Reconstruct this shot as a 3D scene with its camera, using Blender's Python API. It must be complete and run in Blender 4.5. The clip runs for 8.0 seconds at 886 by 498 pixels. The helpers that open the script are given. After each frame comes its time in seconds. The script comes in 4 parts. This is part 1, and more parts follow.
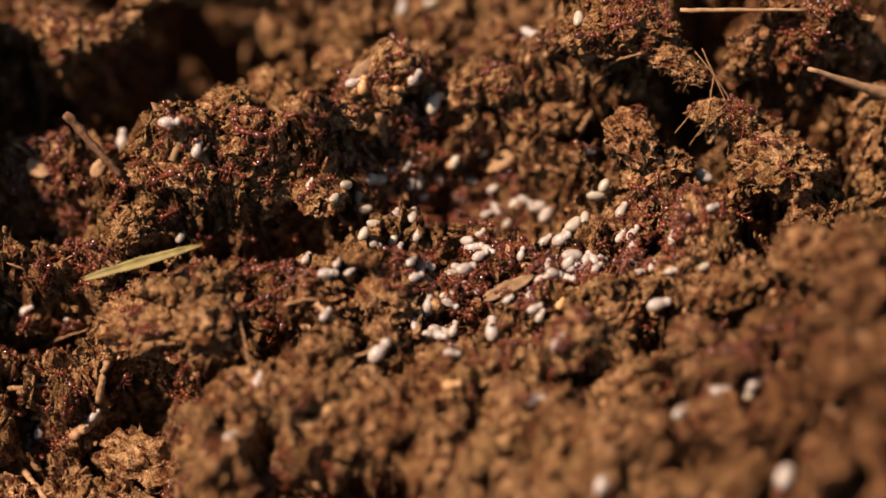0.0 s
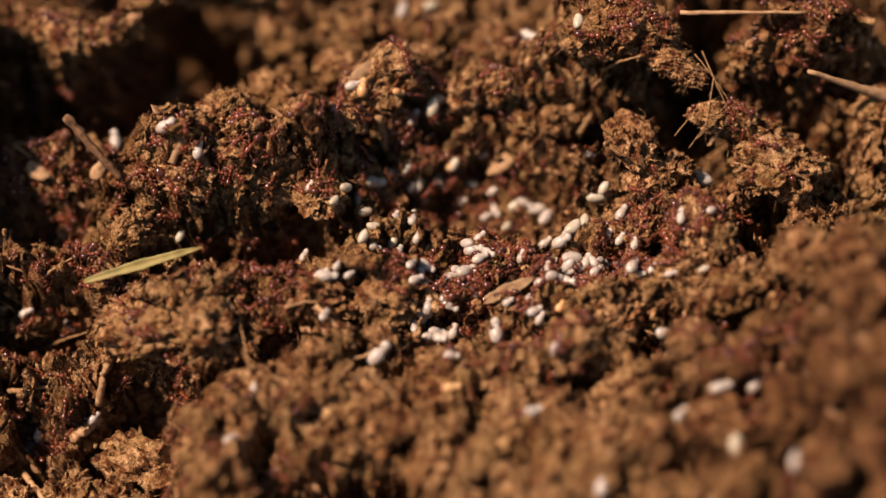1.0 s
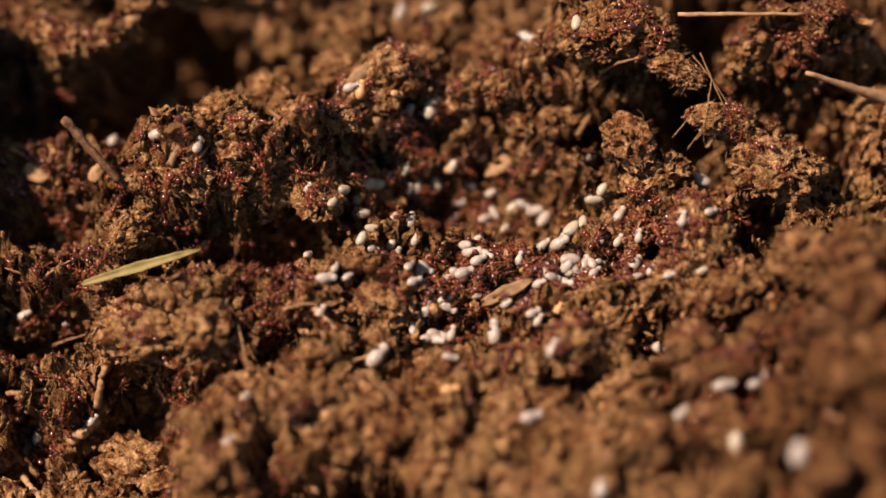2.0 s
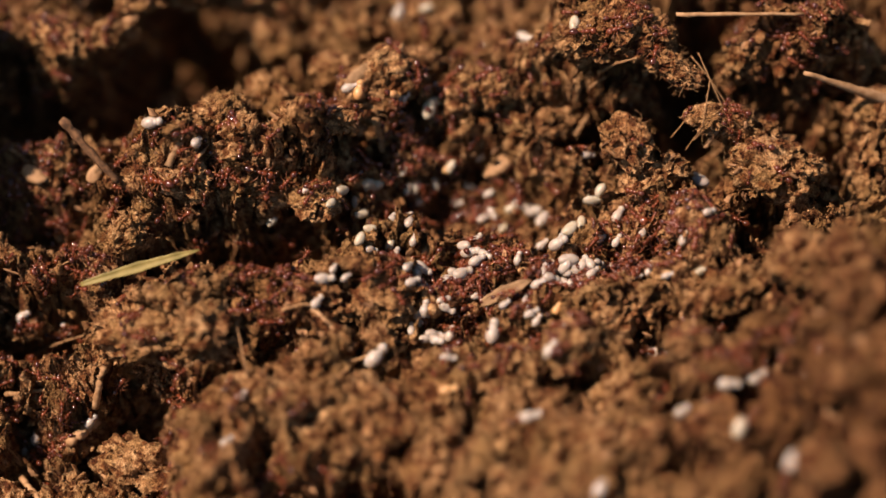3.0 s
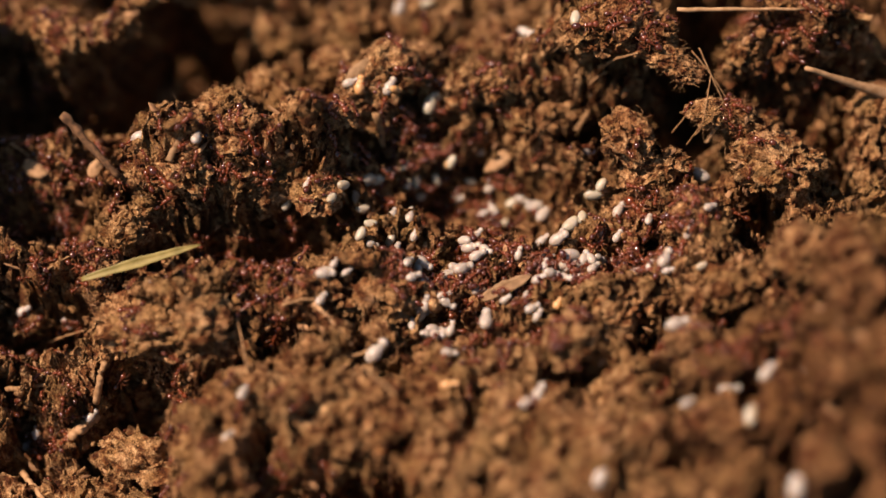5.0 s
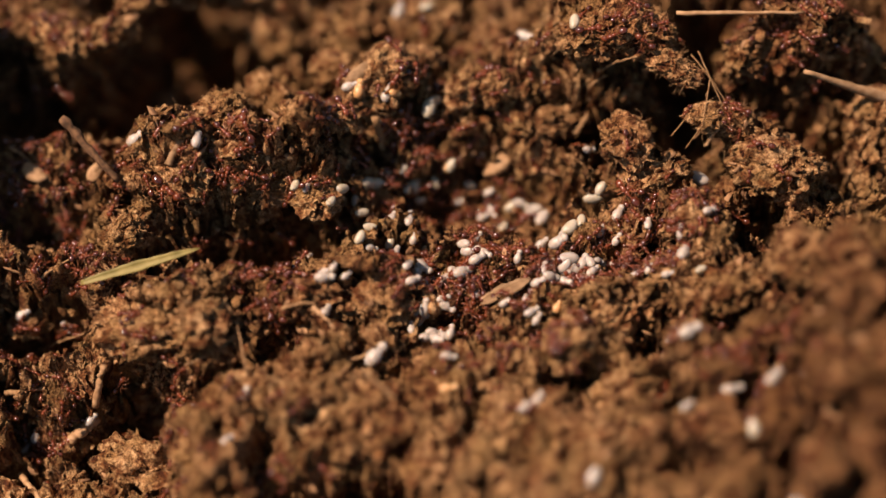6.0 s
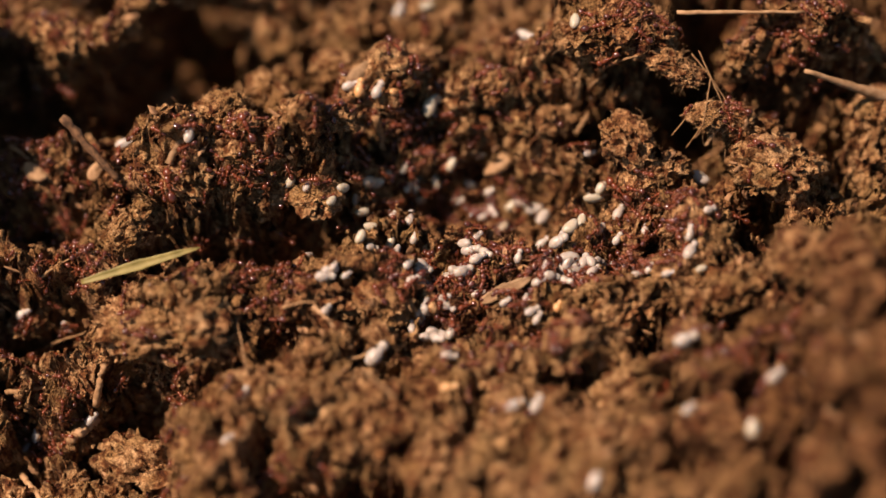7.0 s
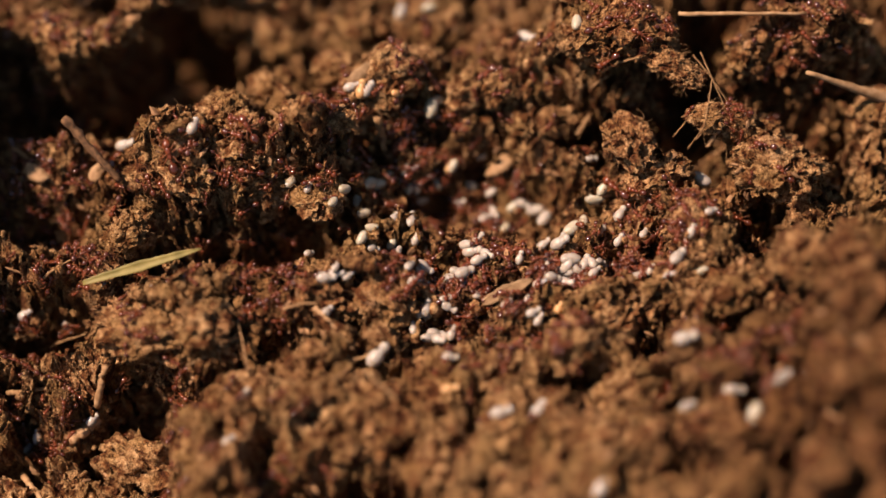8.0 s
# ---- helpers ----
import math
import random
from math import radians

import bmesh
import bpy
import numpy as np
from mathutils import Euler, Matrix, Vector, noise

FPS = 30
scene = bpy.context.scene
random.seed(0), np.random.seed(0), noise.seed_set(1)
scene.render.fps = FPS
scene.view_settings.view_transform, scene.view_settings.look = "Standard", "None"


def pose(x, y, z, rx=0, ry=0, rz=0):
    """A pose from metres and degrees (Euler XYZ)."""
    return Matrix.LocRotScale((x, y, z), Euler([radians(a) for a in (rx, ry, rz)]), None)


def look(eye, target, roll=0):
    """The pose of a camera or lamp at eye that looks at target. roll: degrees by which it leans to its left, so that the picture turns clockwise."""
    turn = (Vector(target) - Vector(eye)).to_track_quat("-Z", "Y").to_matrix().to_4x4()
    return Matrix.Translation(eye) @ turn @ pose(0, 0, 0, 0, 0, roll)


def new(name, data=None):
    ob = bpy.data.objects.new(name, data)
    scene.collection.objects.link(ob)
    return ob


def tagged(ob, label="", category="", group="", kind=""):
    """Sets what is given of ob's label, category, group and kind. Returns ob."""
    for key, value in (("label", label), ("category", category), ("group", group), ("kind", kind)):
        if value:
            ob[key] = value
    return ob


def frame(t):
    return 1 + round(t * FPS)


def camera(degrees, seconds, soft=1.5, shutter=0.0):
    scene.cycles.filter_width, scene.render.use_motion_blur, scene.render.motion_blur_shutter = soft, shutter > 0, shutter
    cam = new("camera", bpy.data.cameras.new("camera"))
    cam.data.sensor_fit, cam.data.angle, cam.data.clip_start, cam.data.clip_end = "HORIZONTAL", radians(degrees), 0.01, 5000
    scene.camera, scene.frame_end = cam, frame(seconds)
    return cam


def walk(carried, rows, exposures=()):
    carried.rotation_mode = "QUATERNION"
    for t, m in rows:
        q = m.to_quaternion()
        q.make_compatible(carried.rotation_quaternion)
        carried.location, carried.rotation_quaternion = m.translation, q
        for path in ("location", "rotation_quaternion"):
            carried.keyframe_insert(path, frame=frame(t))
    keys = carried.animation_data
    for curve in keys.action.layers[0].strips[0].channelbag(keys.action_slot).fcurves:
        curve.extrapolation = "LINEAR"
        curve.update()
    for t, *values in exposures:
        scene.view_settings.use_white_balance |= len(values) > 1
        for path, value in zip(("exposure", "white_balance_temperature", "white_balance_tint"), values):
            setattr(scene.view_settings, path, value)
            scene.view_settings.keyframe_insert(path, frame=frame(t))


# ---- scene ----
from mathutils.bvhtree import BVHTree

MM = 0.001

# ---- the camera: a macro lens, held almost still ----
EYE = Vector((0, -0.1916, 0.2736))
cam = camera(22.0, 8.0, soft=1.5)
cam.data.dof.use_dof = True
cam.data.dof.focus_distance = 0.334
cam.data.dof.aperture_fstop = 4.7


def aim(right, up):
    """The camera's pose when the picture has slipped that many mm to the right and up at the plane of focus."""
    return look(EYE, (-right * MM, -0.819 * up * MM, -0.574 * up * MM))


SWAY = [(0.0, 0.33, -0.03), (0.5, 0.25, -0.25), (1.0, 0.31, -0.40), (1.5, 0.2, -0.56), (2.2, 0.0, -0.70), (3.0, -0.17, -0.74),
        (3.5, -0.02, -0.50), (4.0, 0.0, 0.0), (4.5, 0.02, 0.22), (5.2, -0.1, -0.15), (6.0, -0.16, -0.52), (6.5, -0.11, -0.42),
        (7.0, -0.09, -0.42), (7.5, -0.03, -0.48), (8.0, 0.11, -0.60)]
walk(cam, [(t, aim(a, b)) for t, a, b in SWAY])

# ---- daylight: a hard sun from the side, a weak sky ----
SUN_UP, SUN_SIDE = 58, -93
world = bpy.data.worlds.new("world")
scene.world = world
world.use_nodes = True
sky = world.node_tree.nodes.new("ShaderNodeTexSky")
sky.sky_type, sky.sun_disc = "NISHITA", False
sky.sun_elevation, sky.sun_rotation = radians(SUN_UP), radians(SUN_SIDE)
back = world.node_tree.nodes["Background"]
back.inputs["Strength"].default_value = 0.05
world.node_tree.links.new(sky.outputs["Color"], back.inputs["Color"])
sun = new("sun", bpy.data.lights.new("sun", "SUN"))
sun.data.energy, sun.data.angle, sun.data.color = 5.0, radians(0.8), (1.0, 0.77, 0.655)
toward = Vector((math.sin(radians(SUN_SIDE)) * math.cos(radians(SUN_UP)), math.cos(radians(SUN_SIDE)) * math.cos(radians(SUN_UP)), math.sin(radians(SUN_UP))))
sun.matrix_basis = look(toward, (0, 0, 0))
scene.view_settings.exposure = 0.7

# ---- materials ----
def material(name, rough=0.8, gloss=0.5):
    m = bpy.data.materials.new(name)
    m.use_nodes = True
    b = m.node_tree.nodes["Principled BSDF"]
    b.inputs["Roughness"].default_value = rough
    b.inputs["Specular IOR Level"].default_value = gloss
    return m, m.node_tree.nodes, m.node_tree.links, b


def speckle(nodes, links, per_mm, detail=4.0):
    """A noise of so many cells a millimetre, in the thing's own space."""
    where = nodes.new("ShaderNodeTexCoord")
    n = nodes.new("ShaderNodeTexNoise")
    n.inputs["Scale"].default_value, n.inputs["Detail"].default_value = per_mm * 1000, detail
    links.new(where.outputs["Object"], n.inputs["Vector"])
    return n


def ramp(nodes, links, source, stops):
    r = nodes.new("ShaderNodeValToRGB")
    while len(r.color_ramp.elements) < len(stops):
        r.color_ramp.elements.new(0.5)
    for e, (p, c) in zip(r.color_ramp.elements, stops):
        e.position, e.color = p, (*c, 1)
    links.new(source, r.inputs["Fac"])
    return r.outputs["Color"]


def blend(nodes, links, fac, a, b, mode="MIX"):
    m = nodes.new("ShaderNodeMix")
    m.data_type, m.blend_type = "RGBA", mode
    for socket, v in ((m.inputs[0], fac), (m.inputs[6], a), (m.inputs[7], b)):
        if isinstance(v, (int, float)):
            socket.default_value = v
        elif isinstance(v, tuple):
            socket.default_value = (*v, 1)
        else:
            links.new(v, socket)
    return m.outputs[2]


def relief_bump(nodes, links, b, rows):
    """Chained bumps: rows of (height socket, strength, depth in mm)."""
    last = None
    for height, strength, deep in rows:
        k = nodes.new("ShaderNodeBump")
        k.inputs["Strength"].default_value, k.inputs["Distance"].default_value = strength, deep * MM
        links.new(height, k.inputs["Height"])
        if last:
            links.new(last, k.inputs["Normal"])
        last = k.outputs["Normal"]
    links.new(last, b.inputs["Normal"])


def earth_noise(nodes, links, where, per_mm, detail=4.0, kind="ShaderNodeTexNoise"):
    """A noise of so many cells a millimetre, at true size on soil of any scale."""
    n = nodes.new(kind)
    n.inputs["Scale"].default_value = per_mm * 1000
    if kind == "ShaderNodeTexNoise":
        n.inputs["Detail"].default_value = detail
    links.new(where, n.inputs["Vector"])
    return n


def soil_material(name, dark, mid, light, olive, loose=False):
    m, nodes, links, b = material(name, 0.95, 0.22)
    where = nodes.new("ShaderNodeNewGeometry").outputs["Position"]
    broad, grain, fine = (earth_noise(nodes, links, where, size, 5) for size in (0.16, 0.9, 3.4))
    tone = ramp(nodes, links, grain.outputs["Fac"], [(0.30, dark), (0.48, mid), (0.66, light)])
    patch = ramp(nodes, links, broad.outputs["Fac"], [(0.40, (0, 0, 0)), (0.62, (1, 1, 1))])
    tone = blend(nodes, links, patch, tone, blend(nodes, links, 0.75, tone, olive))
    damp = ramp(nodes, links, earth_noise(nodes, links, where, 0.055, 4).outputs["Fac"], [(0.36, (0.74, 0.64, 0.56)), (0.52, (1, 1, 1))])
    tone = blend(nodes, links, 1.0, tone, damp, "MULTIPLY")
    # shade at the front right, painted as darker, redder soil with a ragged edge
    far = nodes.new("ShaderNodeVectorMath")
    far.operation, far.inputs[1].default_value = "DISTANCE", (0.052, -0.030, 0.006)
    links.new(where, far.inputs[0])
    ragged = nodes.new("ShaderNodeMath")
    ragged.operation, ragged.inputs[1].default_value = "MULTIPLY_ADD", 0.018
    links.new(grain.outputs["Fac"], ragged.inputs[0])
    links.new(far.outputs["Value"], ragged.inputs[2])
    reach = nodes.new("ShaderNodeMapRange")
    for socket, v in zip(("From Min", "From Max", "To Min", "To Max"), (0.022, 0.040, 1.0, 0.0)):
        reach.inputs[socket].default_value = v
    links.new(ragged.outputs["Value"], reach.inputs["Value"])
    painted_shade = blend(nodes, links, reach.outputs["Result"], (1.0, 1.0, 1.0), (0.47, 0.38, 0.30))
    tone = blend(nodes, links, 1.0, tone, painted_shade, "MULTIPLY")
    # humus: small dark flecks between paler mineral grains
    humus = ramp(nodes, links, earth_noise(nodes, links, where, 0.45, 6).outputs["Fac"], [(0.40, (0.46, 0.32, 0.23)), (0.50, (1, 1, 1))])
    tone = blend(nodes, links, 1.0, tone, humus, "MULTIPLY")
    bits = ramp(nodes, links, fine.outputs["Fac"], [(0.36, (0.45, 0.40, 0.36)), (0.55, (1, 1, 1)), (0.75, (1.3, 1.26, 1.2))])
    tone = blend(nodes, links, 1.0, tone, bits, "MULTIPLY")
    if loose:
        own = ramp(nodes, links, nodes.new("ShaderNodeNewGeometry").outputs["Random Per Island"], [(0.0, (0.30, 0.24, 0.20)), (0.45, (0.85, 0.82, 0.78)), (1.0, (1.35, 1.36, 1.36))])
        tone = blend(nodes, links, 1.0, tone, own, "MULTIPLY")
    links.new(tone, b.inputs["Base Color"])
    sand = earth_noise(nodes, links, where, 3.6, kind="ShaderNodeTexVoronoi")
    relief_bump(nodes, links, b, [(grain.outputs["Fac"], 1.0, 0.8), (sand.outputs["Distance"], 1.0, -0.22), (fine.outputs["Fac"], 1.0, 0.34)])
    return m


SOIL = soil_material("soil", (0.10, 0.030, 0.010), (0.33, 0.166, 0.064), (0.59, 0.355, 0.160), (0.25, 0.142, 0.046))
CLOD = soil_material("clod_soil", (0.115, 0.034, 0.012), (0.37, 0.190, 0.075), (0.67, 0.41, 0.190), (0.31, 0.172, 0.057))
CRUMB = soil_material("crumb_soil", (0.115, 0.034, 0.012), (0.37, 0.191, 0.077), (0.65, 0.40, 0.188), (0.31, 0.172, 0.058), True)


def plain_material(name, dark, light, per_mm, rough, gloss=0.5, bump=0.05, soft=0.0, coat=0.0):
    m, nodes, links, b = material(name, rough, gloss)
    n = speckle(nodes, links, per_mm, 4)
    links.new(ramp(nodes, links, n.outputs["Fac"], [(0.35, dark), (0.68, light)]), b.inputs["Base Color"])
    relief_bump(nodes, links, b, [(n.outputs["Fac"], 0.5, bump)])
    if soft:
        b.inputs["Subsurface Weight"].default_value = soft
        b.inputs["Subsurface Radius"].default_value = (1.0, 0.75, 0.5)
        b.inputs["Subsurface Scale"].default_value = 0.5 * MM
    b.inputs["Coat Weight"].default_value = coat
    b.inputs["Coat Roughness"].default_value = 0.13
    return m


PUPA = plain_material("pupa_skin", (0.36, 0.295, 0.225), (0.50, 0.44, 0.365), 0.8, 0.38, 0.5, 0.03, 0.6)
LARVA = plain_material("larva_skin", (0.36, 0.30, 0.20), (0.50, 0.44, 0.32), 0.8, 0.4, 0.5, 0.03, 0.6)
TAN = plain_material("ripe_pupa_skin", (0.48, 0.25, 0.09), (0.62, 0.36, 0.15), 0.8, 0.4, 0.5, 0.03, 0.4)
SHELL = plain_material("ant_shell", (0.070, 0.0155, 0.005), (0.185, 0.043, 0.013), 2.5, 0.22, 0.45, 0.01, coat=0.35)
GASTER = plain_material("ant_gaster", (0.036, 0.009, 0.0035), (0.105, 0.024, 0.008), 2.0, 0.2, 0.5, 0.008, coat=0.5)
LEG = plain_material("ant_leg", (0.13, 0.038, 0.013), (0.24, 0.080, 0.028), 3.0, 0.3, 0.5, 0.005)
BLADE = plain_material("dry_blade", (0.16, 0.125, 0.026), (0.28, 0.215, 0.06), 0.5, 0.6, 0.4, 0.04)
STRAW = plain_material("straw", (0.27, 0.145, 0.06), (0.45, 0.27, 0.13), 0.8, 0.7, 0.3, 0.05)
BARK = plain_material("twig_bark", (0.06, 0.030, 0.013), (0.18, 0.09, 0.038), 1.5, 0.85, 0.3, 0.12)
ROOT = plain_material("rootlet", (0.17, 0.085, 0.033), (0.33, 0.19, 0.08), 1.5, 0.8, 0.3, 0.06)
FLAKE = plain_material("leaf_flake", (0.17, 0.095, 0.04), (0.30, 0.18, 0.085), 1.0, 0.75, 0.3, 0.08)
LITTER = plain_material("plant_litter", (0.10, 0.048, 0.02), (0.40, 0.22, 0.10), 0.35, 0.85, 0.3, 0.08)
SPARKLE = plain_material("sparkle_grain", (0.30, 0.22, 0.15), (0.62, 0.54, 0.44), 2.0, 0.16, 0.7, 0.01)

# ---- helpers for meshes ----
def hashed(i, j, k, salt):
    h = (i.astype(np.int64) * 374761393 + j.astype(np.int64) * 668265263 + k.astype(np.int64) * 1274126177 + salt * 974634763) & 0xFFFFFFFF
    h = ((h ^ (h >> 13)) * 1103515245) & 0xFFFFFFFF
    h = ((h ^ (h >> 16)) * 668265263) & 0xFFFFFFFF
    return ((h ^ (h >> 15)) & 0xFFFFFF) / float(0x1000000)


def lumps(p, size, salt):
    """Smooth noise from -1 to 1 of that cell size at the points p (n x 3)."""
    q = p / size
    i = np.floor(q)
    f = q - i
    i = i.astype(np.int64)
    f = f * f * f * (f * (f * 6 - 15) + 10)
    out = 0
    for a in (0, 1):
        for b in (0, 1):
            for c in (0, 1):
                w = (f[:, 0] if a else 1 - f[:, 0]) * (f[:, 1] if b else 1 - f[:, 1]) * (f[:, 2] if c else 1 - f[:, 2])
                out = out + w * hashed(i[:, 0] + a, i[:, 1] + b, i[:, 2] + c, salt)
    return out * 2 - 1


def cells(p, size, salt, flat=False):
    """Distance to the nearest of scattered points, one a cell, in cells."""
    q = p / size
    i = np.floor(q).astype(np.int64)
    best = np.full(len(p), 9.0)
    for a in (-1, 0, 1):
        for b in (-1, 0, 1):
            for c in ((0,) if flat else (-1, 0, 1)):
                x, y, z = i[:, 0] + a, i[:, 1] + b, i[:, 2] * (0 if flat else 1) + c
                d = (x + hashed(x, y, z, salt) - q[:, 0]) ** 2 + (y + hashed(x, y, z, salt + 1) - q[:, 1]) ** 2
                if not flat:
                    d = d + (z + hashed(x, y, z, salt + 2) - q[:, 2]) ** 2
                best = np.minimum(best, d)
    return np.sqrt(best)


def smooth(a, b, x):
    t = np.clip((x - a) / (b - a), 0, 1)
    return t * t * (3 - 2 * t)


def mesh_from(name, verts, faces, mat, shade=True):
    me = bpy.data.meshes.new(name)
    me.from_pydata(verts.tolist(), [], faces.tolist())
    me.materials.append(mat)
    me.polygons.foreach_set("use_smooth", [shade] * len(me.polygons))
    me.update()
    return me


# ---- the opened nest: one sheet of soil with banks, crests and hollows ----
# crests: x, y, height, half length, half width, turn
CRESTS = [(-29, 12, 10, 15, 4.5, 4), (-19.5, 16, 10, 5, 3.5, 0), (-30, 25.5, 8, 8, 5, 10), (-40, 16.5, 11, 7.5, 4.5, -5),
          (27, 13, 10, 6, 3.6, -20), (36, 4, 7, 8, 4.5, -50), (24, 36, 20, 8, 8.5, 0), (53, 33, 17, 12, 6, 0), (42, 47, 14, 13, 4, 0),
          (49, 9, 9, 8, 5, 0), (-9, 27, 8, 9, 6, 0), (10, 29, 7, 10, 6, 0)]
# last row: an unseen bank, added left of the view to shade the left edge
BANKS = [(-40, -11, 7, 9, 5.5, 0), (-9, -4, 3, 5, 4, 20), (-22, -26, 3, 14, 5, 5), (21, -14, 3, 9, 5, 30), (-57, 38, 6, 10, 4, 0),
         (-50, -34, 5, 6, 6, 0), (61, -26, 12, 11.5, 24, 0), (-18, -17, 2, 5, 3, 0), (-15, -7, 4, 6, 4, 0), (-26, -8, 4, 6, 3.5, 0), (-86, 20, 38, 8, 34, 0)]
# hollows: x, y, depth, half length, half width, turn
HOLLOWS = [(-40, 39, 50, 12.5, 8, 8), (-61, 27.5, 38, 15, 6, 0), (-32, 2, 24, 13.5, 4.2, 3), (-19.5, 6, 16, 4.6, 3.8, 20),
           (29.5, 21, 38, 8.5, 5, 0), (21.5, 21, 16, 3, 4, 0), (38.8, 36, 38, 6.2, 6, 0), (54.8, 20.6, 34, 5.2, 4.2, 0), (37.6, 15.5, 26, 4.6, 3.4, 0), (38, 23.5, 36, 5, 4.6, 0),
           (46.5, 4.5, 20, 5.5, 3.6, -25), (-43, -20, 24, 7.5, 4.4, 0), (-25, -13, 9, 4.5, 3, 0)]
DIPS = [(4, 11, 12, 13, 7, 0), (2, -15, 3, 12, 4, 0), (-60, -8, 11, 9, 4, 0), (8, 21, 5, 4, 1.6, 0),
        (33, -19, 9, 3, 2, 0), (42, -14, 9, 5, 2, 0), (-61, 7, 9, 9, 5, 0), (-58, -20, 9, 5, 3, 0), (-73, 12, 7, 8, 8, 0)]
# gaps between the clods: x, y, depth, half length, half width, turn
PITS = [(-14.2, -36.6, 11.9, 4.7, 3.7, 0), (-8.0, -36.5, 10.9, 3.2, 3.1, 0), (1.2, -34.6, 8.9, 3.6, 2.1, 0), (11.6, -36.7, 8.8, 2.0, 2.1, 0), (31.9,
        -24.9, 8.6, 2.6, 1.9, 0), (28.0, -12.5, 8.7, 2.9, 2.0, 0), (30.8, -11.9, 8.1, 2.3, 1.6, 0), (39.0, -17.8, 7.6, 4.2, 1.4, 0), (44.7, -13.5,
        8.1, 2.3, 1.6, 0), (42.2, -23.5, 7.4, 2.1, 1.3, 0), (48.5, -27.1, 9.3, 2.9, 2.3, 0), (48.2, -37.0, 8.9, 2.3, 2.0, 0), (37.3, -30.1, 7.6, 3.2,
        1.4, 0), (-30.4, -21.3, 11.6, 3.5, 4.3, 0), (-25.3, -31.0, 9.0, 2.1, 3.1, 0)]
PITS += [(-37.3, -30.1, 8.6, 2.6, 1.9, 0), (-41.3, -29.0, 9.2, 4.1, 2.2, 0), (-25.5, -39.6, 8.9, 3.8, 2.1, 0), (27.2, -35.2, 7.9, 2.7, 1.6, 0), (33.6,
        -39.0, 9.6, 4.6, 2.5, 0), (52.3, -47.9, 8.8, 3.7, 2.0, 0), (6.5, -42.4, 7.9, 1.5, 1.5, 0), (-26.5, 6.2, 11.0, 5.4, 3.2, 0), (-30.3, 4.8, 10.1,
        3.7, 2.7, 0), (-20.3, 4.1, 9.2, 2.4, 2.2, 0), (-21.4, 41.4, 10.0, 5.0, 2.7, 0)]
PITS += [(-26.6, 27.2, 8.9, 3.9, 2.1, 0), (-21.5, 47.7, 9.1, 3.0, 2.2, 0), (-14.4, 37.8, 9.8, 2.5, 3.1, 0), (-32.7, 52.4, 12.8, 4.1, 5.0, 0), (-56.9,
        -2.7, 8.8, 3.7, 2.0, 0), (-63.6, -4.7, 8.9, 3.2, 2.1, 0), (-55.2, 10.0, 7.7, 2.5, 1.4, 0), (45.8, 35.5, 8.1, 2.5, 1.7, 0), (-35.5, 54.4, 15.7, 5.7, 5.6, 0), (-34.8, 27.6, 10.7, 5.7, 3.0, 0), (68.0, 46.0, 9.6, 2.4, 3.7,
        0), (9.0, -8.0, 7.3, 3.0, 1.2, 0), ]
PITS += [(-41.9, 49.9, 20.4, 11.8, 8.1, 0),         (-71.1, 34.7, 9.9, 3.6, 2.6, 0), (-64.3, 34.2, 8.4, 3.6, 1.8, 0), (-71.2, 33.1, 8.5, 4.5, 1.8, 0), (-54.7, 15.8, 7.7, 2.1, 1.4, 0), (-45.1,
        -15.7, 13.1, 6.5, 4.3, 0), (45.8, -24.5,
        9.3, 3.4, 2.3, 0), (50.2, -29.7, 9.1, 2.2, 4.0, 0), (50.4, -37.1, 9.4, 2.3, 3.0, 0)]
PITS += [(41.8, -29.4, 7.8, 2.6, 1.5, 0), (46.1, -40.3, 9.2, 3.3, 2.2, 0), (42.6, -37.3, 7.7, 2.5, 1.4, 0), (32.9, -29.1, 7.8, 2.1, 1.5, 0), (21.7,
        -22.5, 7.4, 2.3, 1.3, 0), (18.1, -22.8, 7.9, 2.7, 1.5, 0), (23.0, -30.8, 7.8, 2.1, 1.5, 0), (-5.0, -31.0, 7.4, 2.2, 1.3, 0), (-59.3, -5.0, 10.4, 5.1, 2.8, 0), (-55.2, -4.2, 8.5, 2.3, 1.8, 0), (-57.2, -18.5, 7.3, 2.8, 1.2, 0), (-63.6, -18.0, 8.9,
        2.1, 2.0, 0), (-52.2, -24.6, 9.4, 2.3, 3.4, 0), (-60.1, -13.4, 7.6, 4.2, 1.4, 0)]
PITS += [(-60.9, -25.4, 8.4, 4.2, 1.8, 0), (-47.8, -11.8, 7.1, 1.1, 1.8, 0), (-11.7, -13.2, 7.9, 2.5, 1.5, 0),         (-10.5, 20.2, 7.3, 1.2, 3.7, 0), (-19.9,
        42.6, 10.9, 3.4, 3.1, 0), (1.4, 19.7, 7.4, 4.9, 1.3, 0), (6.8, 43.8, 7.7, 2.2, 1.4, 0), (11.6, 28.7, 8.3, 2.5, 1.7, 0), (-16.6, 29.0, 9.4,
        3.0, 2.3, 0), (19.1, 10.7, 8.0, 2.0, 1.6, 0), (22.2, 8.1, 7.6, 1.5, 1.3, 0)]
